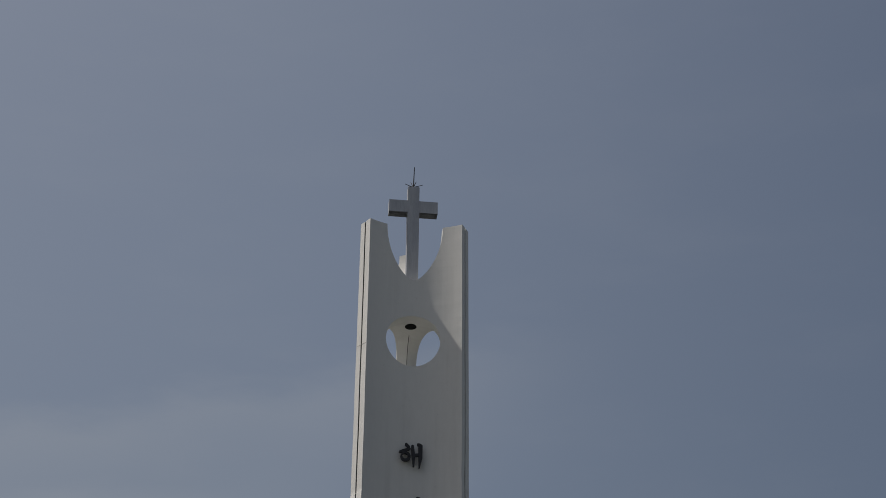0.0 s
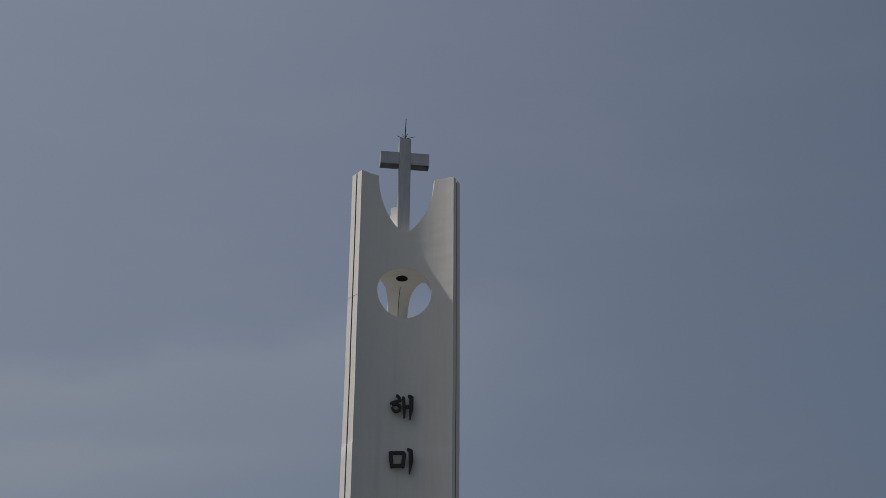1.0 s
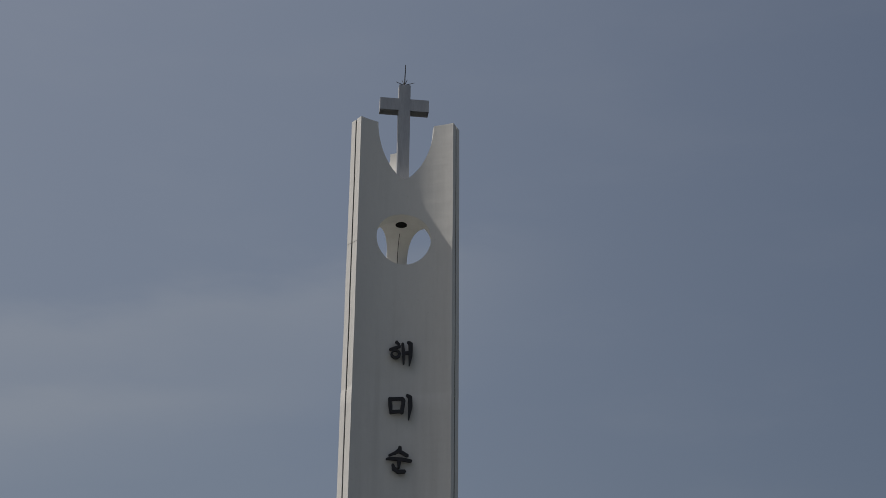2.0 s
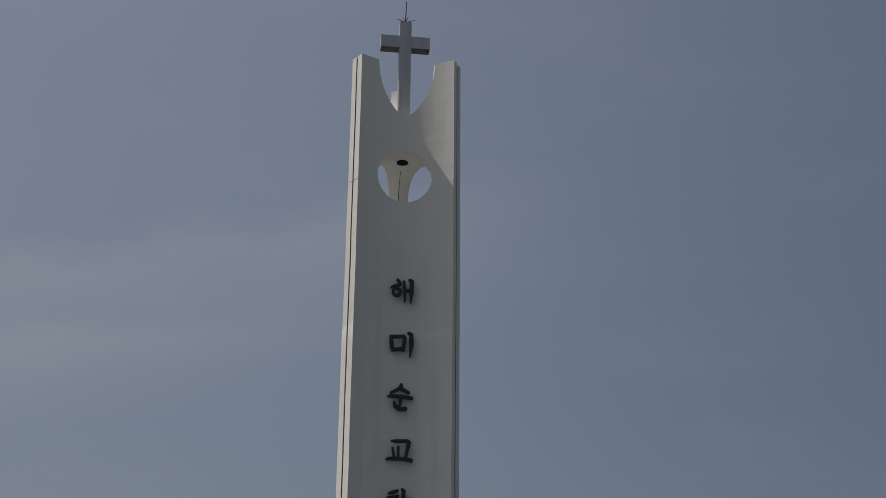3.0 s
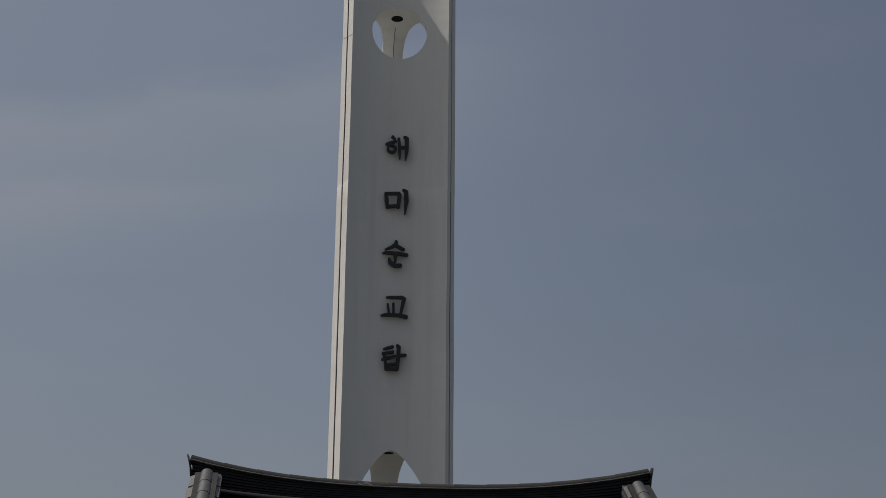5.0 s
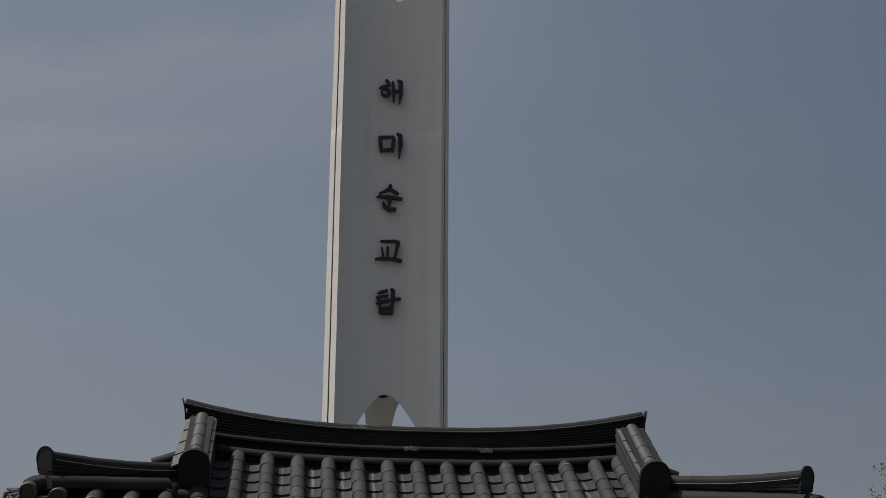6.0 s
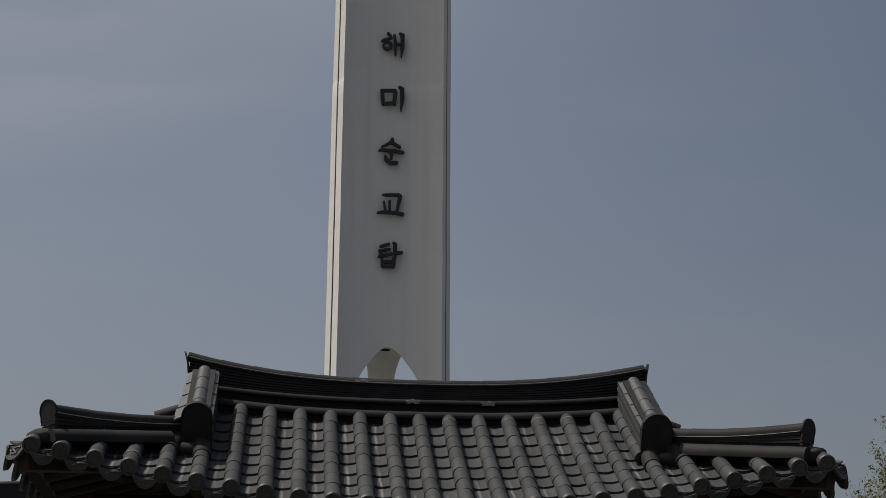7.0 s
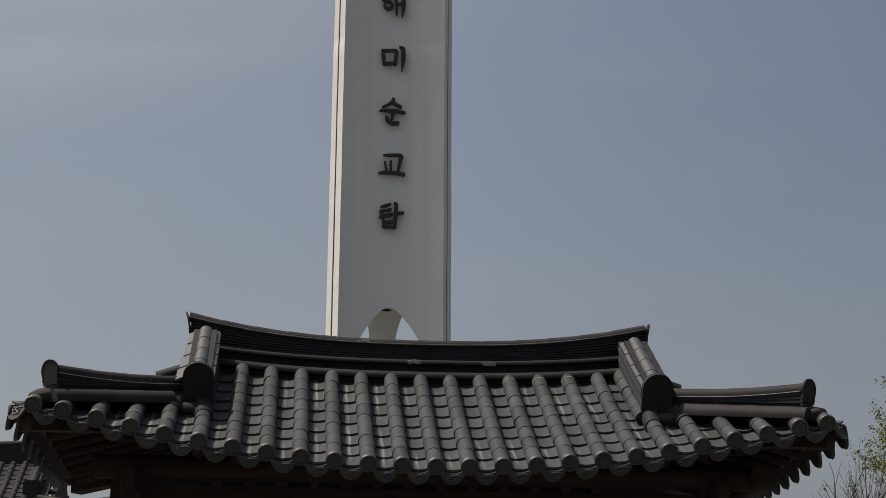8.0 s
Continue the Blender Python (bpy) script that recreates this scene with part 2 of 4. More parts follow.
LEAF = surface("young yellow-green leaf", (0.21, 0.23, 0.075), (0.13, 0.16, 0.045), rough=0.6, grain=20, blotch=5, bump=0.0, per_island=0.35)
LEAF.node_tree.nodes["Principled BSDF"].inputs["Subsurface Weight"].default_value = 0.0


# ---- small builders ----
def mesh_of(bm, name, material, smooth=False):
    me = bpy.data.meshes.new(name)
    bmesh.ops.recalc_face_normals(bm, faces=bm.faces)
    bm.to_mesh(me)
    bm.free()
    me.materials.append(material)
    if smooth:
        me.shade_smooth()
        me.set_sharp_from_angle(angle=radians(40))
    return me


def part(name, bm, material, parent, label="", smooth=False):
    """One mesh object under a thing or under a part."""
    me = bm if isinstance(bm, bpy.types.Mesh) else mesh_of(bm, name, material, smooth)
    ob = new(name, me)
    ob.parent = parent
    if label:
        ob["label"] = label
    return ob


def thing(name, x, y, z, label, category, group="", turn=0.0):
    ob = new(name)
    ob.matrix_world = pose(x, y, z, 0, 0, turn)
    return tagged(ob, label, category, group)


def box(bm, x0, x1, y0, y1, z0, z1, bevel=0.0):
    made = bmesh.ops.create_cube(bm, size=1.0, matrix=Matrix.LocRotScale(((x0 + x1) / 2, (y0 + y1) / 2, (z0 + z1) / 2), None, (abs(x1 - x0), abs(y1 - y0), abs(z1 - z0))))
    if bevel:
        edges = list({e for v in made["verts"] for e in v.link_edges})
        bmesh.ops.bevel(bm, geom=edges, offset=bevel, segments=2, affect="EDGES")
    return bm


def box_mesh(*a, bevel=0.0):
    return box(bmesh.new(), *a, bevel=bevel)


def sweep(bm, path, profile, ups=None, closed=True, caps=True):
    """Draws a profile of (side, up) pairs along a path; the up axis stays near z."""
    rings = []
    for k, p in enumerate(path):
        a, b = path[max(k - 1, 0)], path[min(k + 1, len(path) - 1)]
        d = (Vector(b) - Vector(a)).normalized()
        s = d.cross(Vector((0, 0, 1)))
        s = s.normalized() if s.length > 1e-4 else Vector((1, 0, 0))
        u = s.cross(d)
        pr = profile(k / (len(path) - 1)) if callable(profile) else profile
        rings.append([bm.verts.new(Vector(p) + s * q[0] + u * q[1]) for q in pr])
    n = len(rings[0])
    for r0, r1 in zip(rings, rings[1:]):
        for i in range(n if closed else n - 1):
            bm.faces.new((r0[i], r0[(i + 1) % n], r1[(i + 1) % n], r1[i]))
    if caps and closed:
        bm.faces.new(rings[0])
        bm.faces.new(list(reversed(rings[-1])))
    return bm


def ring_profile(r, n=12, lift=0.0):
    return [(r * math.cos(2 * math.pi * i / n), lift + r * math.sin(2 * math.pi * i / n)) for i in range(n)]


def tube(bm, a, b, r0, r1, n=6):
    a, b = Vector(a), Vector(b)
    d = (b - a).normalized()
    s = d.cross(Vector((0.31, 0.17, 0.93)))
    if s.length < 1e-3:
        s = Vector((1, 0, 0))
    s.normalize()
    u = s.cross(d)
    ra = [bm.verts.new(a + (s * math.cos(2 * math.pi * i / n) + u * math.sin(2 * math.pi * i / n)) * r0) for i in range(n)]
    rb = [bm.verts.new(b + (s * math.cos(2 * math.pi * i / n) + u * math.sin(2 * math.pi * i / n)) * r1) for i in range(n)]
    for i in range(n):
        bm.faces.new((ra[i], ra[(i + 1) % n], rb[(i + 1) % n], rb[i]))
    bm.faces.new(ra)
    bm.faces.new(list(reversed(rb)))


def prism(bm, outline, z0, z1, m=Matrix()):
    """A flat outline of (x, y) pairs, drawn out along z, then moved by m."""
    lo = [bm.verts.new(m @ Vector((x, y, z0))) for x, y in outline]
    hi = [bm.verts.new(m @ Vector((x, y, z1))) for x, y in outline]
    n = len(outline)
    for i in range(n):
        bm.faces.new((lo[i], lo[(i + 1) % n], hi[(i + 1) % n], hi[i]))
    bm.faces.new(list(reversed(lo)))
    bm.faces.new(hi)
    return bm


def ribbon(bm, stroke, scale_x, scale_y, z0, z1):
    """A brush stroke: a line of (x, y, width) in a unit box with y downwards, drawn out in depth."""
    pts = []
    for (xa, ya, wa), (xb, yb, wb) in zip(stroke, stroke[1:]):
        for k in range(5):
            f = k / 5
            pts.append((xa + (xb - xa) * f, ya + (yb - ya) * f, wa + (wb - wa) * f))
    pts.append(stroke[-1])
    P = [(p[0] * scale_x, (0.5 - p[1]) * scale_y, p[2] * scale_y / 2) for p in pts]
    left, right = [], []
    for k, (x, y, w) in enumerate(P):
        a, b = P[max(k - 2, 0)], P[min(k + 2, len(P) - 1)]
        dx, dy = b[0] - a[0], b[1] - a[1]
        n = math.hypot(dx, dy) or 1
        nx, ny = -dy / n, dx / n
        left.append((x + nx * w, y + ny * w))
        right.append((x - nx * w, y - ny * w))
        if k == 0:
            start = (x - dx / n * w * 0.6, y - dy / n * w * 0.6)
        if k == len(P) - 1:
            end = (x + dx / n * w * 0.6, y + dy / n * w * 0.6)
    sides = [start] + left + [end] + list(reversed(right))
    m = Matrix(((1, 0, 0, 0), (0, 0, -1, 0), (0, 1, 0, 0), (0, 0, 0, 1)))
    lo = [bm.verts.new(m @ Vector((x, y, z0))) for x, y in sides]
    hi = [bm.verts.new(m @ Vector((x, y, z1))) for x, y in sides]
    n, h = len(sides), len(left)
    for i in range(n):
        bm.faces.new((lo[i], lo[(i + 1) % n], hi[(i + 1) % n], hi[i]))
    for ring in (lo, hi):
        bm.faces.new((ring[0], ring[1], ring[n - 1]))
        for i in range(1, h):
            bm.faces.new((ring[i], ring[i + 1], ring[n - i - 1], ring[n - i]))
        bm.faces.new((ring[h], ring[h + 1], ring[h + 2]))


def cut(ob, cutters):
    """Takes the cutters out of a mesh and bakes the result."""
    for c in cutters:
        md = ob.modifiers.new("cut", "BOOLEAN")
        md.operation, md.solver, md.object = "DIFFERENCE", "EXACT", c
    deps = bpy.context.evaluated_depsgraph_get()
    me = bpy.data.meshes.new_from_object(ob.evaluated_get(deps))
    ob.modifiers.clear()
    ob.data = me
    for c in cutters:
        bpy.data.objects.remove(c)


# ---- ground ----
bm = bmesh.new()
bmesh.ops.create_grid(bm, x_segments=40, y_segments=40, size=1500)
for v in bm.verts:
    d = math.hypot(v.co.x, v.co.y)
    if d > 200:
        v.co.z = -0.5 + 1.5 * noise.noise(v.co * 0.004)
ground = new("ground", mesh_of(bm, "ground", EARTH))
tagged(ground, "grey sandy earth with patches of short grass round the gate", "ground", kind="structure")

# ---- the memorial tower ----
TOP, TS = 15.88, 0.215      # height, hollow of the face
LIFTS = (13.84, 11.56, 9.42, 7.2, 5.0, 2.8)      # heights of the pour joints


def half_face(z):
    return 0.683 + 0.0014 * (TOP - z)


def chamfer(z):
    return 0.24 + 0.0050 * (TOP - z)


def inner_radius(z):
    return (half_face(z) + chamfer(z)) / math.sqrt(3)


tower = thing("memorial_tower", 1.238, 25.04, 0, "tall white three-sided concrete memorial tower with hollowed faces behind the gate", "tower", turn=3.0)


def tower_plan(z):
    """The three hollowed faces and grooved corners at one height."""
    tw, tc, ir = half_face(z), chamfer(z), inner_radius(z)
    pts = []
    for k in range(3):
        c, s = math.cos(k * 2 * math.pi / 3), math.sin(k * 2 * math.pi / 3)
        outline = []
        n = 40
        for i in range(n + 1):
            u = i / n
            outline.append((-tw + 2 * tw * u, -ir + TS * 4 * u * (1 - u)))
        bx, by, dx, dy = tw, -ir, 0.5, math.sqrt(3) / 2
        nx, ny = -dy, dx
        for f, dep in ((0.42, 0), (0.42, 0.13), (0.54, 0.13), (0.54, 0.0)):
            outline.append((bx + dx * tc * f + nx * dep, by + dy * tc * f + ny * dep))
        pts += [(x * c - y * s, x * s + y * c) for x, y in outline]
    return pts


def tower_body():
    """Stacked sections; each pour sits a few millimetres off the next, and the edges waver a little."""
    bm = bmesh.new()
    heights = sorted({round(TOP * k / 56, 3) for k in range(57)} | {z + d for z in LIFTS for d in (-0.006, 0.006)})
    rings = []
    for z in heights:
        lift = sum(z > j for j in LIFTS)
        off = Vector((noise.noise(Vector((lift * 3.7, 1.2, 0.4))), noise.noise(Vector((lift * 2.9, 7.2, 5.1))), 0)) * 0.011
        ring = []
        for x, y in tower_plan(z):
            w = 0.006 * noise.noise(Vector((x * 1.6, y * 1.6, z * 1.3))) + 0.0025 * noise.noise(Vector((x * 6, y * 6, z * 5)))
            ring.append(bm.verts.new((x * (1 + w) + off.x, y * (1 + w) + off.y, z)))
        rings.append(ring)
    n = len(rings[0])
    for a, b in zip(rings, rings[1:]):
        for i in range(n):
            bm.faces.new((a[i], a[(i + 1) % n], b[(i + 1) % n], b[i]))
    bm.faces.new(list(reversed(rings[0])))
    bm.faces.new(rings[-1])
    return bm


body = part("body", tower_body(), PAINT, tower, "white painted concrete with open notches and round openings")


def tunnels(outline, flare=1.0, rise=0.0, rear=(1.0, 0.0)):
    """Three passages of one outline (x, z), from the axis out through the three faces, wider inside by the flare and higher by the rise; the two rear ones may be wider and higher."""
    made = []
    for k in range(3):
        bm2 = bmesh.new()
        turn = Matrix.Rotation(k * 2 * math.pi / 3, 4, "Z")
        rings = [[bm2.verts.new(turn @ Vector((x * wide, y, z + up))) for x, z in ([(x * rear[0], z + rear[1]) for x, z in outline] if k else outline)] for y, wide, up in ((0.0011 * (k + 1), flare, rise), (-0.42, 1.0, 0.0), (-2.0, 1.0, 0.0))]
        n = len(outline)
        for r0, r1 in zip(rings, rings[1:]):
            for i in range(n):
                bm2.faces.new((r0[i], r0[(i + 1) % n], r1[(i + 1) % n], r1[i]))
        bm2.faces.new(list(reversed(rings[0])))
        bm2.faces.new(rings[-1])
        ob = new("cutter", mesh_of(bm2, "cutter", PAINT))
        ob.matrix_world = pose(1.238, 25.04, 0, 0, 0, 3.0)
        made.append(ob)
    return made


def notch_half(t):
    return 0.415 * (1 - (1 - t) ** 2) ** 0.72


steps = [(k / 30) ** 1.6 for k in range(1, 31)]
notch = [(-0.44, TOP + 0.3)] + [(-notch_half(t), 14.985 + 0.9 * t) for t in reversed(steps)] + [(0, 14.985)] + [(notch_half(t), 14.985 + 0.9 * t) for t in steps] + [(0.44, TOP + 0.3)]
eye_hole = [(0.392 * math.cos(a), 14.0 + 0.405 * math.sin(a)) for a in [2 * math.pi * k / 48 + 0.01 for k in range(48)]]
arch_r = [(0.36 * (d / 0.43) ** 0.6, 7.85 - d) for d in (0.0006, 0.003, 0.01, 0.02, 0.04, 0.07, 0.12, 0.18, 0.25, 0.33, 0.43, 0.52, 0.6)] + [(0.46, 6.9), (0.47, 6.2), (0.47, 3.0)]
arch = [(-x, z) for x, z in reversed(arch_r)] + arch_r
bpy.context.view_layer.update()
cut(body, tunnels(notch) + tunnels(eye_hole, 1.12) + tunnels(arch, 1.33, 0.075, (1.06, 0.085)))
body.data.shade_smooth()
body.data.set_sharp_from_angle(angle=radians(24))
for zc, wr in ((14.392, 0.086), (7.908, 0.07)):
    bm = bmesh.new()
    bmesh.ops.create_cone(bm, cap_ends=True, segments=24, radius1=wr, radius2=wr, depth=0.24, matrix=Matrix.Translation((0, 0, zc + 0.12)))
    part("lamp_well", bm, DARK_HOLE, tower, "dark round lamp well in the ceiling of the opening")

# dark sealant in the grooves of the three corners
def groove(z):
    return Vector((half_face(z) + 0.5 * chamfer(z) * 0.48 - 0.866 * 0.026, -inner_radius(z) + 0.866 * chamfer(z) * 0.48 + 0.5 * 0.026, z))


for k in range(3):
    bm = bmesh.new()
    along, deep = Vector((0.5, 0.866, 0)), Vector((-0.866, 0.5, 0))
    rings = [[bm.verts.new(groove(z) + along * (a * (1 + 0.25 * noise.noise(Vector((k, 0, z * 2.1))))) + deep * d) for a, d in ((-0.0150, -0.02), (0.0150, -0.02), (0.0150, 0.02), (-0.0150, 0.02))] for z in [(TOP - 0.03) * i / 40 for i in range(41)]]
    for a, b in zip(rings, rings[1:]):
        for i in range(4):
            bm.faces.new((a[i], a[(i + 1) % 4], b[(i + 1) % 4], b[i]))
    bm.faces.new(list(reversed(rings[0])))
    bm.faces.new(rings[-1])
    o = part("joint", bm, DARK_HOLE, tower, "dark open joint at the corner")
    o.matrix_local = Matrix.Rotation(k * 2 * math.pi / 3, 4, "Z")

# pour joints across the corner strips
for k in range(3):
    for zj in LIFTS:
        tc = chamfer(zj)
        o = part("pour_joint", box_mesh(-tc * 0.49, tc * 0.49, -0.0015, 0.02, -0.002, 0.002), LIME, tower)
        o.matrix_local = Matrix.Rotation(k * 2 * math.pi / 3, 4, "Z") @ pose(half_face(zj) + 0.25 * tc, -inner_radius(zj) + 0.433 * tc, zj, 0, 0, 60) @ pose(0, 0, 0, 0, 4.0, 0)


# open seam down the arris of the rear pier, under the lamp well
def arris(z):
    w = 0.392 * math.sqrt(max(0.0, 1 - ((z - 14.0) / 0.405) ** 2))
    y = w
    for _ in range(12):
        y = w * (1.12 - 0.12 * min(1.0, y * 0.5 / 0.42)) / 0.866
    return Vector((0, y, z))


part("seam", sweep(bmesh.new(), [arris(13.6 + 0.765 * k / 24) for k in range(25)], ring_profile(0.004, 6)), DARK_HOLE, tower, "thin dark seam on the rear pier")

# the cross on the axis
cross = part("cross", box_mesh(-0.088, 0.088, -0.085, 0.085, 14.9, 16.75, bevel=0.006), GREY_METAL, tower, "plain grey metal cross")
for s in (-1, 1):
    bm = box_mesh(s * 0.086, s * 0.37, -0.083, 0.083, 16.297, 16.50)
    under = min(bm.faces, key=lambda f: f.calc_center_median().z)
    bmesh.ops.inset_region(bm, faces=[under], thickness=0.012)
    for v in under.verts:
        v.co.z += 0.13
    part("cross_arm", bm, GREY_METAL, cross, "hollow box arm open underneath")
bm = bmesh.new()
tube(bm, (0, 0, 16.74), (0.012, 0, 17.15), 0.010, 0.006)
for dx, dy, dz in ((-0.13, -0.03, 0.035), (0.15, -0.03, 0.04), (-0.03, 0.1, 0.15), (0.03, -0.12, 0.03)):
    tube(bm, (0, 0, 16.785), (dx, dy, 16.785 + dz), 0.008, 0.004)
part("lightning_rod", bm, STEEL, cross, "thin dark branching lightning rod")

# the five characters down the front face
HAE = [[(.27, .04, .09), (.42, .17, .07)], [(.01, .38, .06), (.16, .33, .10), (.46, .22, .07)],
       [(.55, .1, .08), (.60, .5, .1), (.61, .94, .05)], [(.6, .49, .09), (.88, .46, .09)],
       [(.76, .03, .06), (.89, .09, .13), (.89, .6, .12), (.85, .99, .04)]]
HAE_RING = [(.26 + .17 * math.cos(a), .55 + .15 * math.sin(a), .075 + .02 * math.sin(a + 1)) for a in [2 * math.pi * k / 10 for k in range(11)]]
MI = [[(.02, .18, .10), (.06, .5, .12), (.09, .78, .08)], [(.02, .22, .10), (.6, .18, .10), (.66, .27, .07)],
      [(.63, .24, .12), (.56, .74, .12)], [(.08, .73, .10), (.56, .68, .10)],
      [(.76, .03, .06), (.91, .10, .13), (.93, .5, .13), (.87, .99, .04)]]
SUN = [[(.52, .01, .09), (.53, .12, .12), (.35, .25, .09), (.10, .36, .05)], [(.5, .17, .10), (.84, .34, .09)],
       [(.0, .5, .04), (.14, .47, .09), (.6, .48, .10), (.98, .53, .09)], [(.51, .5, .13), (.50, .8, .07)],
       [(.25, .68, .06), (.31, .84, .12), (.48, .95, .12), (.74, .93, .11)]]
GYO = [[(.18, .07, .06), (.35, .07, .11), (.8, .04, .12), (.9, .1, .1)], [(.87, .08, .15), (.74, .82, .10)],
       [(.24, .36, .07), (.31, .82, .08)], [(.46, .32, .09), (.47, .82, .08)], [(.0, .9, .07), (.2, .86, .12), (.7, .86, .12), (.99, .92, .13)]]
TAP = [[(.06, .2, .06), (.2, .16, .10), (.46, .08, .09)], [(.02, .37, .08), (.48, .28, .09)], [(.0, .60, .06), (.15, .55, .11), (.56, .45, .09)],
       [(.10, .34, .10), (.12, .55, .09)], [(.6, .02, .07), (.69, .08, .12), (.67, .64, .11)], [(.68, .42, .10), (.99, .39, .09)],
       [(.15, .64, .07), (.20, .97, .12)], [(.66, .62, .12), (.62, .98, .11)], [(.2, .79, .09), (.62, .75, .09)], [(.2, .95, .10), (.62, .94, .10)]]
for strokes, zc, hx, hz, sx, word in ((HAE + [HAE_RING], 12.185, 0.335, 0.37, 0.0, "해"), (MI, 11.381, 0.315, 0.375, 0.005, "미"), (SUN, 10.606, 0.352, 0.385, 0.0, "순"), (GYO, 9.835, 0.356, 0.315, 0.0, "교"), (TAP, 9.122, 0.33, 0.365, 0.008, "탑")):
    bm = bmesh.new()
    for k, stroke in enumerate(strokes):
        ribbon(bm, [(x - 0.5, y, w * 1.22) for x, y, w in stroke], hx, hz, 0.0, 0.035 + 0.0012 * k)
    letter = part("letter", bm, BLACK, tower, "raised black brush-style character " + word)
    letter.location = (sx - 0.002, -inner_radius(zc) + TS - 0.045, zc)

# ---- the tiled gate ----
GX, GY = 1.209, 17.916
PITCH = 0.28
gate = thing("tiled_gate", GX, GY, 0, "old timber gate with a grey clay-tiled hip-and-gable roof", "gate")
EAVE_Y, HEAD_Y = -2.197, -0.239
EAVE_X, GABLE_X = 3.54, 2.05


def front(x, y, lift=0.0):
    """Height of the tile axis on the front and back slopes."""
    v = (-abs(y) - EAVE_Y) / (HEAD_Y - EAVE_Y)
    q = (x / 3.36) ** 2
    return (1 - v) * (4.245 + lift + 0.494 * q - 0.05 * q ** 6) + v * (5.365 + 0.247 * q) - 0.10 * max(0, v) * (1 - v)


def side(x, y):
    """Height of the tile axis on the two end slopes."""
    d = EAVE_X - abs(x)
    return 4.59 + 0.13 * (y / 2.1) ** 2 + (0.16 if y > 0 else 0.0) * (y / 2.2) ** 2 + 0.285 * d + 0.12 * max(0.0, (d - 0.85) / 0.6) ** 2


def end_x(y):
    """The plan of the end eaves: drawn in a little between the corners."""
    return EAVE_X - 0.09 * max(0.0, 1 - (y / 2.1) ** 2)


def hip_y(x):
    """Where the corner ridge runs at a given |x|."""
    return EAVE_Y + (EAVE_X - abs(x)) * 0.68


def tile_frame(p, q, across):
    """A frame at p whose y runs up to q."""
    up = (q - p).normalized()
    ac = (across - up * across.dot(up)).normalized()
    return Matrix.Translation(p) @ Matrix((ac, up, ac.cross(up))).transposed().to_4x4()


# the pieces of the roof
def round_tile_mesh(length=0.29):
    bm = bmesh.new()
    rows = []
    for y, r in ((-0.012, 0.0708), (0.002, 0.0704), (length, 0.0664)):
        rows.append([bm.verts.new((r * math.cos(a), y, r * math.sin(a))) for a in [radians(-12 + 204 * k / 12) for k in range(13)]])
    for a, b in zip(rows, rows[1:]):
        for k in range(12):
            bm.faces.new((a[k], a[k + 1], b[k + 1], b[k]))
    bm.faces.new(list(reversed(rows[0])))
    return mesh_of(bm, "round_tile", TILE, True)


def pan_tile_mesh(length=0.305, half=0.125, rise=0.036):
    bm = bmesh.new()
    rows = []
    for y, z, th in ((-0.005, 0.008, 0.002), (-0.005, 0.008, 0.022), (length, -0.012, 0.022)):
        rows.append([bm.verts.new((half * (k / 4 - 1), y, -0.042 + z - 0.022 + th + rise * (k / 4 - 1) ** 2)) for k in range(9)])
    for a, b in zip(rows, rows[1:]):
        for k in range(8):
            bm.faces.new((a[k], a[k + 1], b[k + 1], b[k]))
    return mesh_of(bm, "pan_tile", TILE_PAN, True)


def disc_mesh():
    bm = bmesh.new()
    spec = [(0.0745, 0.03), (0.0755, -0.014), (0.072, -0.020), (0.062, -0.021), (0.058, -0.004)]
    rings = [[bm.verts.new((r * math.cos(2 * math.pi * k / 20), y, r * math.sin(2 * math.pi * k / 20))) for k in range(20)] for r, y in spec]
    for a, b in zip(rings, rings[1:]):
        for k in range(20):
            bm.faces.new((a[k], a[(k + 1) % 20], b[(k + 1) % 20], b[k]))
    bm.faces.new(rings[-1])
    bm.faces.new(list(reversed(rings[0])))
    m = Matrix(((1, 0, 0, 0), (0, 0, 1, 0), (0, 1, 0, 0), (0, 0, 0, 1)))
    angles = [2 * math.pi * k / 20 for k in range(20)]
    petal = lambda a: 0.036 * (1 + 0.22 * math.cos(3 * a) + 0.10 * math.cos(7 * a + 0.6))
    bud = [(petal(a) * math.sin(a), petal(a) * math.cos(a)) for a in angles]
    inner = [(x * 0.66, z * 0.66) for x, z in bud]
    for xa, za, xb, zb in ((0.0, -0.030, 0.0, 0.030), (0.0, -0.012, 0.024, 0.014), (0.0, -0.012, -0.024, 0.014)):
        tube(bm, (xa, -0.010, za), (xb, -0.014, zb), 0.0055, 0.004, 5)
    lo = [[bm.verts.new(m @ Vector((x, z, d))) for x, z in o] for o, d in ((bud, -0.0038), (bud, -0.015), (inner, -0.015), (inner, -0.009))]
    for a, b in zip(lo, lo[1:]):
        for k in range(20):
            bm.faces.new((a[k], a[(k + 1) % 20], b[(k + 1) % 20], b[k]))
    bm.faces.new(lo[-1])
    return mesh_of(bm, "end_disc", TILE_END, True)


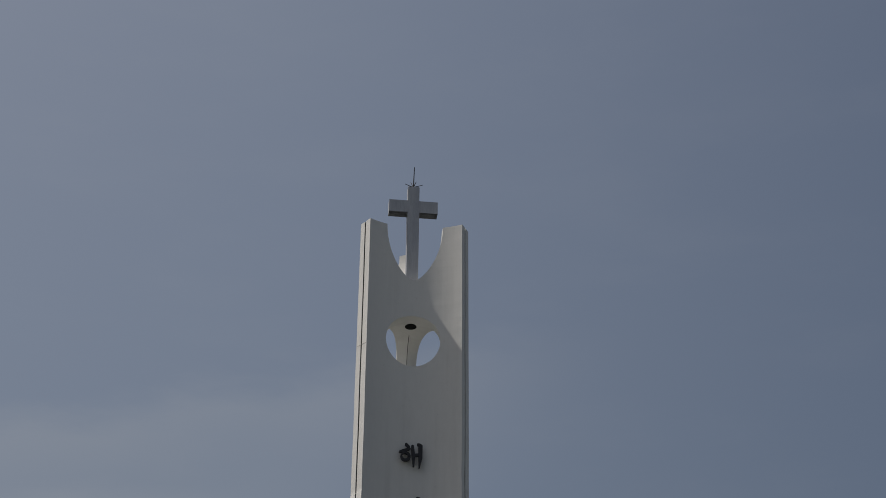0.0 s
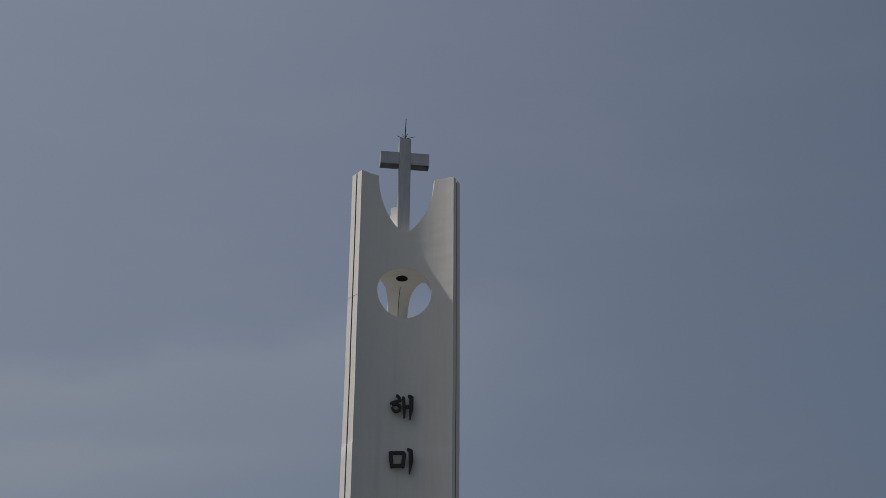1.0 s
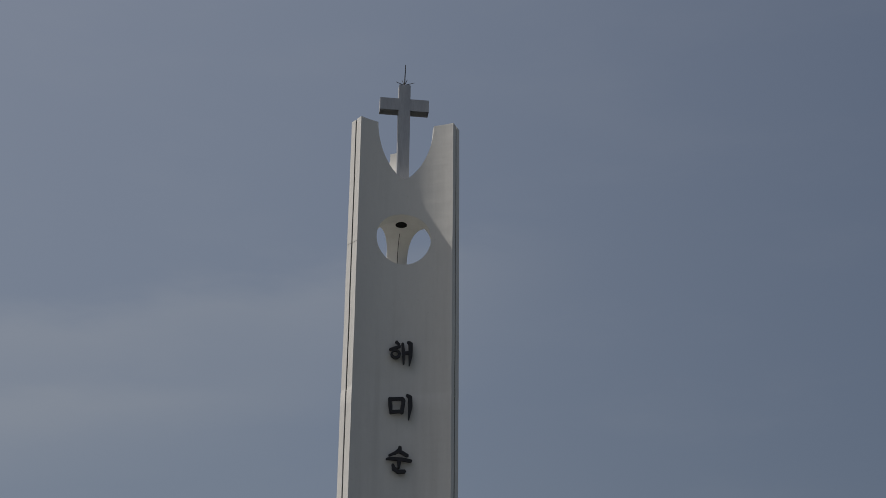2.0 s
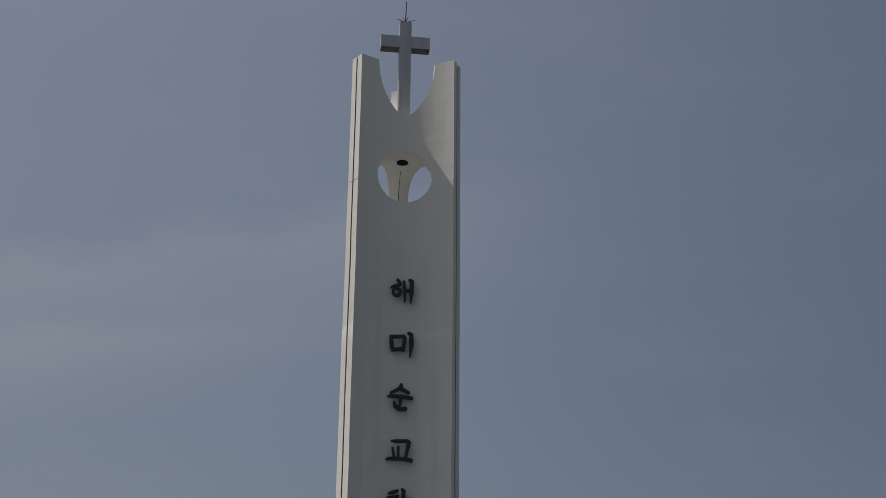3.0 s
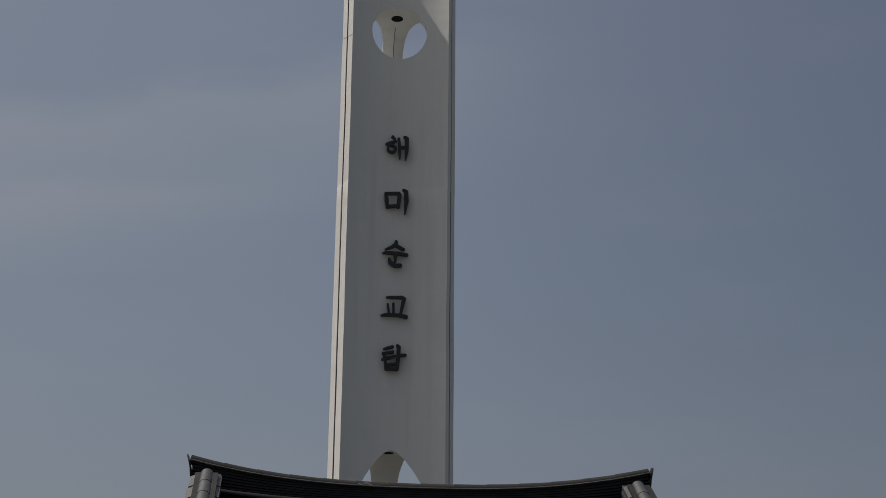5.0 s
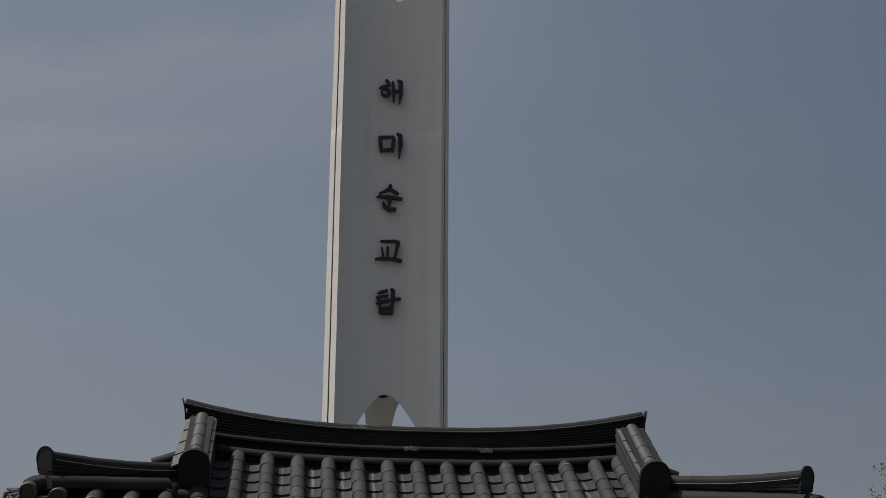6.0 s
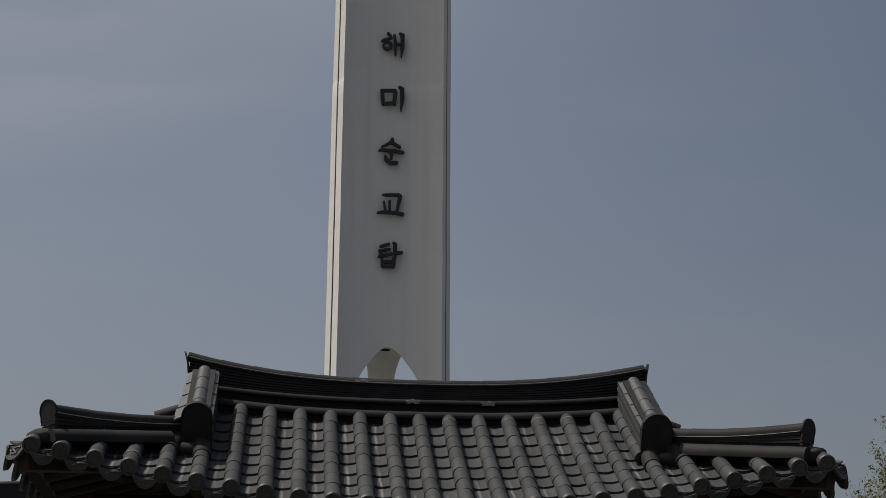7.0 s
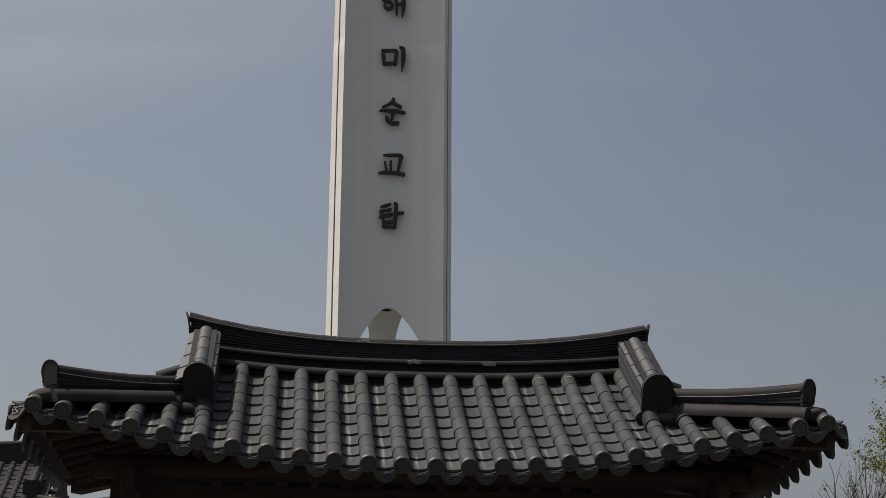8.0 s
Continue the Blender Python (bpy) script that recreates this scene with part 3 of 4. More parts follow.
def drip_mesh(half=0.112, hang=0.0, out=-0.06, blunt=2.8):
    bm = bmesh.new()
    top = [(half * k / 5, 0.036 * (k / 5) ** 2 - 0.06) for k in range(-5, 6)]
    low = [(half * k / 5, -0.038 - (0.098 + hang) * (1 - (abs(k) / 5) ** blunt) - 0.016 * (1 - abs(k) / 5)) for k in range(-5, 6)]
    fr = [[bm.verts.new((x, y - out * (z + 0.06), z)) for x, z in o] for o, y in ((top, -0.03), (low, -0.03))]
    bk = [[bm.verts.new((x, y - out * (z + 0.06), z)) for x, z in o] for o, y in ((top, -0.005), (low, -0.005))]
    for a, b in ((fr[0], fr[1]), (bk[1], bk[0]), (fr[1], bk[1]), (bk[0], fr[0])):
        for k in range(10):
            bm.faces.new((a[k], a[k + 1], b[k + 1], b[k]))
    rim_o, rim_i = low, [(x * 0.88, z * 0.91 - 0.004) for x, z in low]
    rows = [[bm.verts.new((x, y - out * (z + 0.06), z)) for x, z in o] for o, y in ((rim_o, -0.031), (rim_o, -0.037), (rim_i, -0.037), (rim_i, -0.030))]
    for a, b in zip(rows, rows[1:]):
        for k in range(10):
            bm.faces.new((a[k], a[k + 1], b[k + 1], b[k]))
    for pts in ([(-.07, -.075), (-.03, -.115), (.02, -.12), (.05, -.085)], [(-.02, -.085), (.01, -.10), (.045, -.12)], [(-.05, -.10), (-.01, -.075), (.03, -.07), (.075, -.075)]):
        for (xa, za), (xb, zb) in zip(pts, pts[1:]):
            tube(bm, (xa, -0.031 - out * (za + 0.06), za), (xb, -0.033 - out * (zb + 0.06), zb), 0.0115, 0.008, 5)
    return mesh_of(bm, "drip_tile", TILE_END, True)


ROUND, PAN, DISC, DRIP, SIDE_DRIP = round_tile_mesh(), pan_tile_mesh(), disc_mesh(), drip_mesh(), drip_mesh(0.160, 0.015, -0.6, 3.0)


def column(axis_at, length, across):
    """Frames of the pieces up one column, from its foot at the eave."""
    out = []
    n = max(1, round(length / 0.2465))
    step = length / n
    for k in range(n):
        out.append(tile_frame(axis_at(k * step), axis_at((k + 1) * step), across))
    return out


def roof_layout():
    """Frames of all tiles: (kind, slope, frame)."""
    out = []
    for s in (-1, 1):                      # front, then back
        for i in range(-12, 13):
            for kind, x in (("round", i * PITCH), ("pan", (i + 0.5) * PITCH)):
                if abs(x) > 3.45:
                    continue
                if kind == "round" and abs(i) == 12:
                    x *= 0.988
                length = HEAD_Y - EAVE_Y + 0.04 if abs(x) < GABLE_X else max(0.12, hip_y(x) - EAVE_Y)
                fr = column(lambda d, x=x, s=s: Vector((x, s * (-EAVE_Y - d), front(x, -EAVE_Y - d, 0.12 if s > 0 else 0.0))), length, Vector((-s, 0, 0)))
                out += [(kind, "front" if s < 0 else "back", k, m) for k, m in enumerate(fr)]
    squeezed = column(lambda d: Vector((1.905, -(-EAVE_Y - 0.86 - d), front(1.905, -EAVE_Y - 0.86 - d) + 0.012)), HEAD_Y - EAVE_Y - 0.80, Vector((1, 0, 0)))
    out += [("round", "front", k + 1, m) for k, m in enumerate(squeezed)]      # beside the eastern descending ridge
    for s in (-1, 1):                      # the two ends
        for j in range(-6, 7):
            for kind, y in (("round", j * 0.345), ("pan", (j + 0.5) * 0.345)):
                if abs(y) > 1.98:
                    continue
                length = min(EAVE_X - GABLE_X - 0.42, max(0.12, (-abs(y) - EAVE_Y) / 0.68))
                fr = column(lambda d, y=y, s=s: Vector((s * (end_x(y) - d), y, side(end_x(y) - d, y))), length, Vector((0, s, 0)))
                out += [(kind, "end", k, m) for k, m in enumerate(fr)]
        for b in (-1, 1):                  # the corner channel tile that points outwards
            p = Vector((s * 3.44, b * 2.09, 4.745 + (0.12 if b > 0 else 0.0)))
            out.append(("pan", "end", 0, tile_frame(p, p + Vector((-s * 0.22, -b * 0.185, 0.06)), Vector((-b * 0.64, s * 0.77, 0)))))
    return out


# the bed under the tiles and the boards below it
def bed(bm, drop, thick):
    def sheet(f, us, vs, at):
        top = [[bm.verts.new(at(u, v, f, drop)) for v in vs] for u in us]
        low = [[bm.verts.new(at(u, v, f, drop + thick)) for v in vs] for u in us]
        for a in range(len(us) - 1):
            for b in range(len(vs) - 1):
                bm.faces.new((top[a][b], top[a + 1][b], top[a + 1][b + 1], top[a][b + 1]))
                bm.faces.new((low[a][b], low[a][b + 1], low[a + 1][b + 1], low[a + 1][b]))
        for a in range(len(us) - 1):
            bm.faces.new((top[a][0], low[a][0], low[a + 1][0], top[a + 1][0]))
            bm.faces.new((top[a][-1], top[a + 1][-1], low[a + 1][-1], low[a][-1]))
        for b in range(len(vs) - 1):
            bm.faces.new((top[0][b], top[0][b + 1], low[0][b + 1], low[0][b]))
            bm.faces.new((top[-1][b], low[-1][b], low[-1][b + 1], top[-1][b + 1]))
    us = [-3.42 + 6.84 * k / 28 for k in range(29)]
    vs = [k / 8 for k in range(9)]
    for s in (-1, 1):
        def at(u, v, f, dz, s=s):
            head = -0.02 if abs(u) < GABLE_X else max(EAVE_Y + 0.13, min(-0.02, hip_y(u)))
            y = EAVE_Y + 0.12 + v * (head - EAVE_Y - 0.12)
            return Vector((u, -s * y, f(u, y, 0.12 if s > 0 else 0.0) - dz))
        sheet(front, us, vs, at)
    ws = [-2.1 + 4.2 * k / 16 for k in range(17)]
    for s in (-1, 1):
        def at2(w, v, f, dz, s=s):
            length = min(EAVE_X - GABLE_X + 0.05, max(0.02, (-abs(w) - EAVE_Y) / 0.68))
            x = end_x(w) - 0.05 - v * max(0.01, length - 0.02)
            return Vector((s * x, w, f(x, w) - dz))
        sheet(side, ws, vs, at2)
    return bm


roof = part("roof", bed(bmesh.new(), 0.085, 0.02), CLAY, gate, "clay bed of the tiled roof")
part("soffit", bed(bmesh.new(), 0.107, 0.01), BOARD, gate, "boards under the eaves, coloured dark for the shade there")


# ridges
def ridge_course(name, path, profile, mat, parent, label=""):
    return part(name, sweep(bmesh.new(), path, profile), mat, parent, label)


def rect(w, z0, z1):
    return [(-w, z0), (w, z0), (w, z1), (-w, z1)]


def cap_tiles(path_at, a, b, n, r, parent, name="cap_tile", step=0.004):
    """Round tiles laid end to end along a ridge."""
    for k in range(n):
        p0, p1 = path_at(a + (b - a) * k / n), path_at(a + (b - a) * (k + 1) / n)
        d = (p1 - p0)
        bm = bmesh.new()
        sweep(bm, [path_at(a + (b - a) * (k - 0.01 + 1.0 * j / 4) / n) for j in range(4)] + [p1 - d * 0.012], lambda f, r=r: [((r + step * (0.5 - f)) * math.cos(radians(-15 + 210 * i / 12)), (r + step * (0.5 - f)) * math.sin(radians(-15 + 210 * i / 12))) for i in range(13)])
        part(name, bm, TILE_SHADED, parent, "", True)


def crest(x):
    return 0.22 * (abs(x) / 2.22) ** 2.5


main_ridge = part("main_ridge", sweep(bmesh.new(), [(x, 0, 5.42 + 0.5 * crest(x)) for x in [-2.17 + 4.34 * k / 24 for k in range(25)]], lambda f: rect(0.082, -0.12, 0.32 + 0.5 * crest(-2.17 + 4.34 * f))), TILE_SHADED, gate, "dark stacked-tile main ridge with upswept ends")
for k in range(7):
    w = 0.115 - 0.003 * (k % 2) - 0.003 * k
    ridge_course("ridge_course", [(x, 0, 5.612 + 0.021 * k + crest(x) * (0.58 + 0.065 * k)) for x in [-2.18 + 4.36 * j / 24 for j in range(25)]], rect(w, 0.0, 0.016), TILE_SHADED, main_ridge)
ridge_course("ridge_lip", [(x, 0, 5.757 + crest(x)) for x in [-2.19 + 4.38 * j / 24 for j in range(25)]], rect(0.126, -0.002, 0.004), LIME, main_ridge)
cap_tiles(lambda x: Vector((x, 0, 5.762 + crest(x))), -2.2, 2.2, 14, 0.062, main_ridge)
for s in (-1, 1):
    for zc, yo, r, nm in ((5.568, 0.12, 0.038, "upper_roll"), (5.418, 0.185, 0.056, "lower_roll")):
        cap_tiles(lambda x, zc=zc, yo=yo, s=s: Vector((x, s * yo, zc + 0.58 * crest(x))), -1.95, 1.95, 13, r, main_ridge, nm, 0.0012)
for x, y, z, wide, high in ((-0.06, -0.155, 5.578, 0.085, 0.02), (0.65, -0.155, 5.578, 0.085, 0.02), (-0.54, -0.066, 5.79, 0.07, 0.008)):
    bm = bmesh.new()
    bmesh.ops.create_icosphere(bm, subdivisions=2, radius=1.0, matrix=Matrix.LocRotScale((x, y, z), None, (wide, 0.004, high)))
    for v in bm.verts:
        v.co += Vector((noise.noise(v.co * 30), 0, noise.noise(v.co * 41 + Vector((3, 1, 2))))) * 0.02
    part("mortar_patch", bm, MORTAR, main_ridge, "pale mortar patch", True)
for s in (-1, 1):
    # thin upturned end plate of the main ridge, bent outwards towards its tip
    rim = [(-0.115, -0.09), (0.115, -0.09), (0.118, -0.02), (0.112, 0.05), (0.09, 0.095), (0.045, 0.122), (0, 0.136), (-0.045, 0.122), (-0.09, 0.095), (-0.112, 0.05), (-0.118, -0.02)]
    bm = bmesh.new()
    skins = []
    for dx in (-0.009, 0.009):
        core = [bm.verts.new((s * (2.187 + dx + 0.046 * max(0.0, (z * q + 0.09) / 0.226) ** 1.7), y * q, 5.91 + z * q)) for q in (1.0, 0.55) for y, z in rim]
        skins.append(core)
        n = len(rim)
        for i in range(n):
            bm.faces.new((core[i], core[(i + 1) % n], core[n + (i + 1) % n], core[n + i]))
        bm.faces.new(core[n:])
    for i in range(n):
        bm.faces.new((skins[0][i], skins[0][(i + 1) % n], skins[1][(i + 1) % n], skins[1][i]))
    part("ridge_end_plate", bm, TILE_SHADED, main_ridge, "thin upright dark end tile bent outwards")

for s in (-1, 1):
    for b in (-1, 1):
        # descending ridge
        def spine(y, dz=0.0, s=s, b=b):
            return Vector((s * 2.022, b * y, front(2.022, y) + dz))
        ys = [1.30 - 1.12 * k / 8 for k in range(9)]
        hts = lambda f: 0.36 + 0.05 * f
        desc = part("descending_ridge", sweep(bmesh.new(), [spine(y, -0.08) for y in ys], lambda f: rect(0.105, 0.0, hts(f) + 0.02)), TILE_SHADED, gate, "short descending ridge of stacked tiles")
        for k in range(8):
            w = 0.128 - 0.005 * (k % 2)
            part("ridge_course", sweep(bmesh.new(), [spine(y, -0.06 + 0.042 * k * (1 + 0.2 * (1.3 - y))) for y in ys], rect(w, 0, 0.032)), TILE, desc)
        for k in range(4):
            for e in (-1, 1):
                y0, y1 = ys[0] - 0.28 * k, ys[0] - 0.28 * (k + 1) + 0.002
                pr = [(e * 0.138, 0.285), (e * 0.138, 0.303), (e * 0.04, 0.335), (e * 0.04, 0.315)]
                if s < 0 and e == (-1 if b < 0 else 1):      # the western one flares out towards its foot
                    pr = [(e * (0.20 - 0.015 * k), 0.245 + 0.01 * k), (e * (0.20 - 0.015 * k), 0.263 + 0.01 * k), (e * 0.04, 0.335), (e * 0.04, 0.315)]
                part("shoulder_tile", sweep(bmesh.new(), [spine(y0, -0.03 + 0.008 + 0.04 * (1.3 - y0)), spine(y1, -0.03 + 0.04 * (1.3 - y1))], pr), TILE_LIMED, desc)
        for k in range(4):
            y0, y1 = ys[0] - 0.28 * k, ys[0] - 0.28 * (k + 1) + 0.004
            prf = lambda f: [((0.066 - 0.004 * f) * math.cos(radians(-15 + 210 * i / 12)), 0.315 + (0.066 - 0.004 * f) * math.sin(radians(-15 + 210 * i / 12))) for i in range(13)]
            part("cap_tile", sweep(bmesh.new(), [spine(y0, -0.03 + 0.04 * (1.3 - y0)), spine(y1, -0.03 + 0.04 * (1.3 - y1))], prf), TILE_LIMED, desc, "", True)
        arch_o = [(-0.132, -0.06)] + [(0.132 * math.cos(radians(180 - 180 * k / 14)), 0.265 + 0.145 * math.sin(radians(180 - 180 * k / 14)) ** 0.9) for k in range(15)] + [(0.132, -0.06)]
        bm = prism(bmesh.new(), [(x * 1.03, z) for x, z in arch_o], -0.01, 0.062)
        face = max(bm.faces, key=lambda f: f.calc_center_median().z)
        bmesh.ops.inset_region(bm, faces=[face], thickness=0.005)
        for v in face.verts:
            v.co.z -= 0.010
        o = part("end_plate", bm, TILE_SHADED, desc, "dark arched end tile")
        p = spine(1.30)
        o.matrix_local = Matrix.Translation(p) @ (Matrix.Rotation(0 if b < 0 else math.pi, 4, "Z")) @ Matrix.Rotation(radians(117), 4, "X")
        # forked half-round tiles and bedding that carry the ridge foot over to the columns beside it
        for xc in (7 * PITCH, 8 * PITCH):
            at = lambda x, y, dz=0.0: Vector((s * x, b * y, front(x, y) + dz))
            way = [at(2.022 + (xc - 2.022) * f, y, dz) for f, y, dz in ((0.15, 1.16, 0.05), (0.45, 1.26, 0.05), (0.8, 1.36, 0.035), (0.97, 1.46, 0.012), (1.0, 1.55, 0.0))]
            part("fork_tile", sweep(bmesh.new(), way, lambda f: ring_profile(0.088 - 0.009 * f, 14)), TILE_SHADED, desc, "", True)
        bm = bmesh.new()
        bmesh.ops.create_icosphere(bm, subdivisions=3, radius=1.0, matrix=Matrix.LocRotScale(spine(1.35, -0.02) + Vector((s * 0.11, 0, 0)), None, (0.17, 0.14, 0.075)))
        for v in bm.verts:
            v.co += Vector((noise.noise(v.co * 14), noise.noise(v.co * 14 + Vector((5, 1, 2))), noise.noise(v.co * 14 + Vector((1, 7, 3))))) * 0.018
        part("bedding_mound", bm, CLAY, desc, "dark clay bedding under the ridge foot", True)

        # corner ridge
        def hip(f, dz=0.0, s=s, b=b):
            x = 2.07 + 1.19 * f
            y = -1.21 - 0.86 * f
            base = 5.015 - 0.18 * f
            return Vector((s * x, -b * y, base + dz))
        top = lambda f: 5.165 - 0.24 * f + 0.14 * f * f
        low = lambda f: 5.04 - 0.205 * f
        fs = [0.935 * k / 12 for k in range(13)]
        cr = part("corner_ridge", sweep(bmesh.new(), [hip(f) for f in fs], lambda f: rect(0.05, -0.09, top(f) - (5.015 - 0.18 * f) - 0.06)), TILE_SHADED, gate, "upcurved corner ridge of dark stacked tiles")
        part("ridge_lip", sweep(bmesh.new(), [Vector((*hip(f).xy, top(f) - 0.088)) for f in fs], rect(0.086, 0, 0.004)), LIME, cr)
        for k in range(3):
            part("ridge_course", sweep(bmesh.new(), [Vector((*hip(f).xy, top(f) - 0.106 - (top(f) - 0.106 - low(f)) * (k + 0.3) / 3)) for f in fs[1:]], lambda f, k=k: rect(0.076 - 0.004 * k, 0, 0.006 + 0.022 * f)), TILE_SHADED, cr)
        cap_tiles(lambda f: Vector((*hip(f).xy, top(f) - 0.066)), 0.0, 0.95, 4, 0.065, cr, "cap_tile", 0.003)
        for e in (-1, 1):
            cap_tiles(lambda f, e=e: hip(f, -0.102) + Vector((-b * 0.586, s * 0.81, 0)) * (0.10 * e), 0.20, 0.985, 4, 0.092, cr, "side_roll", 0.003)
        # rounded end tile on three corbelled courses
        arc = [radians(205 - 230 * k / 16) for k in range(17)]
        plate = [(-0.094, -0.085)] + [(0.102 * math.cos(a), 0.102 * math.sin(a)) for a in arc] + [(0.094, -0.085)]
        bm = prism(bmesh.new(), plate, -0.010, 0.010)
        face = max(bm.faces, key=lambda f: f.calc_center_median().z)
        bmesh.ops.inset_region(bm, faces=[face], thickness=0.012)
        for v in face.verts:
            v.co.z -= 0.006
        for k in range(3):
            box(bm, -0.088 + 0.005 * k, 0.088 - 0.005 * k, -0.112 - 0.03 * k, -0.087 - 0.03 * k, -0.02, 0.012 - 0.004 * k)
        o = part("end_plate", bm, TILE_SHADED, cr, "upright arched end tile")
        ang = math.atan2(b * 1.08, s * 1.0)
        o.matrix_local = Matrix.Translation((s * 3.222, b * 2.040, 4.992)) @ Matrix.Rotation(ang, 4, "Z") @ Matrix.Rotation(radians(9), 4, "Y") @ Matrix(((0, 0, 1, 0), (1, 0, 0, 0), (0, 1, 0, 0), (0, 0, 0, 1)))

        # bedding mound that closes the corner under the end tile
        bm = bmesh.new()
        bmesh.ops.create_icosphere(bm, subdivisions=3, radius=1.0, matrix=Matrix.LocRotScale((s * 3.255, b * 2.03, 4.775), None, (0.13, 0.12, 0.075)))
        for v in bm.verts:
            v.co += Vector((noise.noise(v.co * 14), noise.noise(v.co * 14 + Vector((5, 1, 2))), noise.noise(v.co * 14 + Vector((1, 7, 3))))) * 0.02
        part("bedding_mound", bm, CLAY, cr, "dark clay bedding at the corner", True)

# pale mortar collars left on a few tiles
for i, d in ((1, 1.90), (3, 1.90), (4, 1.90), (5, 1.90), (-9, 0.24)):
    x = i * PITCH
    y = -EAVE_Y - d
    a, b2 = Vector((x, -y, front(x, y))), Vector((x, -y + 0.1, front(x, y - 0.1)))
    bm = bmesh.new()
    ring = []
    for k in range(13):
        w, an = 0.006 + 0.007 * noise.noise(Vector((k * 0.7, i, 2.0))), radians(10 + 160 * k / 12)
        rr = 0.0715 + 0.0015 * noise.noise(Vector((k * 0.9, i, 5.0)))
        ring.append([bm.verts.new((rr * math.cos(an), -w, rr * math.sin(an))), bm.verts.new(((rr + 0.002) * math.cos(an), 0, (rr + 0.002) * math.sin(an))), bm.verts.new((rr * math.cos(an), w, rr * math.sin(an)))])
    for p0, p1 in zip(ring, ring[1:]):
        for j in range(2):
            bm.faces.new((p0[j], p0[j + 1], p1[j + 1], p1[j]))
    o = part("mortar_collar", bm, MORTAR, roof, "", True)
    o.matrix_local = tile_frame(a, b2, Vector((1, 0, 0)))

# gables
for s in (-1, 1):
    gz = lambda y: front(1.9, y) - 0.14
    pts = [(-1.12, side(2.0, 1.12) - 0.18), (1.12, side(2.0, 1.12) - 0.18)] + [(1.12 - 2.24 * k / 12, max(gz(1.12 - 2.24 * k / 12), side(2.0, 1.12) - 0.17)) for k in range(13)]
    bm = prism(bmesh.new(), pts, -0.03, 0.03)
    o = part("gable_board", bm, WOOD, gate)
    o.matrix_local = Matrix.Translation((s * 1.93, 0, 0)) @ Matrix(((0, 0, 1, 0), (1, 0, 0, 0), (0, 1, 0, 0), (0, 0, 0, 1)))

# verge tiles on the outer side of the descending ridges
for s in (-1, 1):
    for y in (-0.83, -0.55, -0.27, 0.27, 0.55, 0.83):
        z = front(2.045, y)
        bm = sweep(bmesh.new(), [Vector((s * 2.10, y, z + 0.01)), Vector((s * 2.46, y, z - 0.11))], ring_profile(0.07, 12))
        part("verge_tile", bm, TILE_SHADED, gate, "", True)

# timber frame under the roof
for s in (-1, 1):
    for i in (range(-8, 9) if s < 0 else range(-6, 7)):
        x = i * 0.31
        xe = x * 1.06
        yi = 0.75 if abs(x) < 1.95 else min(1.85, -hip_y(x) + 0.12)
        bm = sweep(bmesh.new(), [Vector((xe, s * 1.95, front(xe, 1.95, 0.12 if s > 0 else 0.0) - 0.175)), Vector((x, s * yi, front(x, yi) - 0.25))], ring_profile(0.055, 10))
        part("rafter", bm, WOOD, gate, "", True)
    for j in range(-5, 4):
        y = j * 0.31
        xi = max(2.1, EAVE_X - (-abs(y) - EAVE_Y) / 0.68 + 0.15)
        bm = sweep(bmesh.new(), [Vector((s * (end_x(y) - 0.18), y * 1.12, side(end_x(y) - 0.18, y) - 0.155)), Vector((s * xi, y, side(3.36, y) + 0.285 * (3.36 - xi) - 0.16))], ring_profile(0.045, 10))
        part("rafter", bm, WOOD, gate, "", True)
    for b in (-1, 1):
        bm = sweep(bmesh.new(), [Vector((s * 3.40, b * 2.06, 4.615 + (0.1 if b > 0 else 0))), Vector((s * 2.0, b * 0.85, 4.84))], rect(0.075, -0.13, 0.035))
        part("hip_rafter", bm, WOOD, gate)
    bm = sweep(bmesh.new(), [Vector((x, s * 2.03, front(x, 2.03, 0.12 if s > 0 else 0.0) - 0.118)) for x in [-3.36 + 6.72 * k / 20 for k in range(21)]], rect(0.02, -0.012, 0.01))
    part("eave_board", bm, WOOD, gate)
    bm = sweep(bmesh.new(), [Vector((s * (end_x(y) - 0.17), y, side(end_x(y) - 0.17, y) - 0.118)) for y in [-2.08 + 4.16 * k / 12 for k in range(13)]], rect(0.02, -0.012, 0.01))
    part("eave_board", bm, WOOD, gate)
    part("purlin", sweep(bmesh.new(), [Vector((-2.9, s * 1.12, 4.36)), Vector((2.9, s * 1.12, 4.36))], ring_profile(0.11, 12)), WOOD, gate, "", True)
    part("lintel", box_mesh(-2.75, 2.75, s * 1.12 - 0.07, s * 1.12 + 0.07, 3.95, 4.2, bevel=0.01), WOOD, gate)
    part("tie_beam", box_mesh(s * 2.55 - 0.08, s * 2.55 + 0.08, -1.3, 1.3, 3.98, 4.26, bevel=0.01), WOOD, gate)
    for b in (-1, 1):
        bm = bmesh.new()
        bmesh.ops.create_cone(bm, cap_ends=True, segments=20, radius1=0.15, radius2=0.135, depth=4.1, matrix=Matrix.Translation((s * 2.55, b * 1.12, 2.3)))
        part("post", bm, WOOD, gate, "round timber post", True)
        part("base_stone", box_mesh(s * 2.55 - 0.25, s * 2.55 + 0.25, b * 1.12 - 0.25, b * 1.12 + 0.25, 0, 0.26, bevel=0.03), STONE, gate, "squared granite base stone")
        part("bracket", box_mesh(s * 2.55 - 0.07, s * 2.55 + 0.07, b * 1.15, b * 1.62, 4.12, 4.26, bevel=0.03), WOOD, gate)
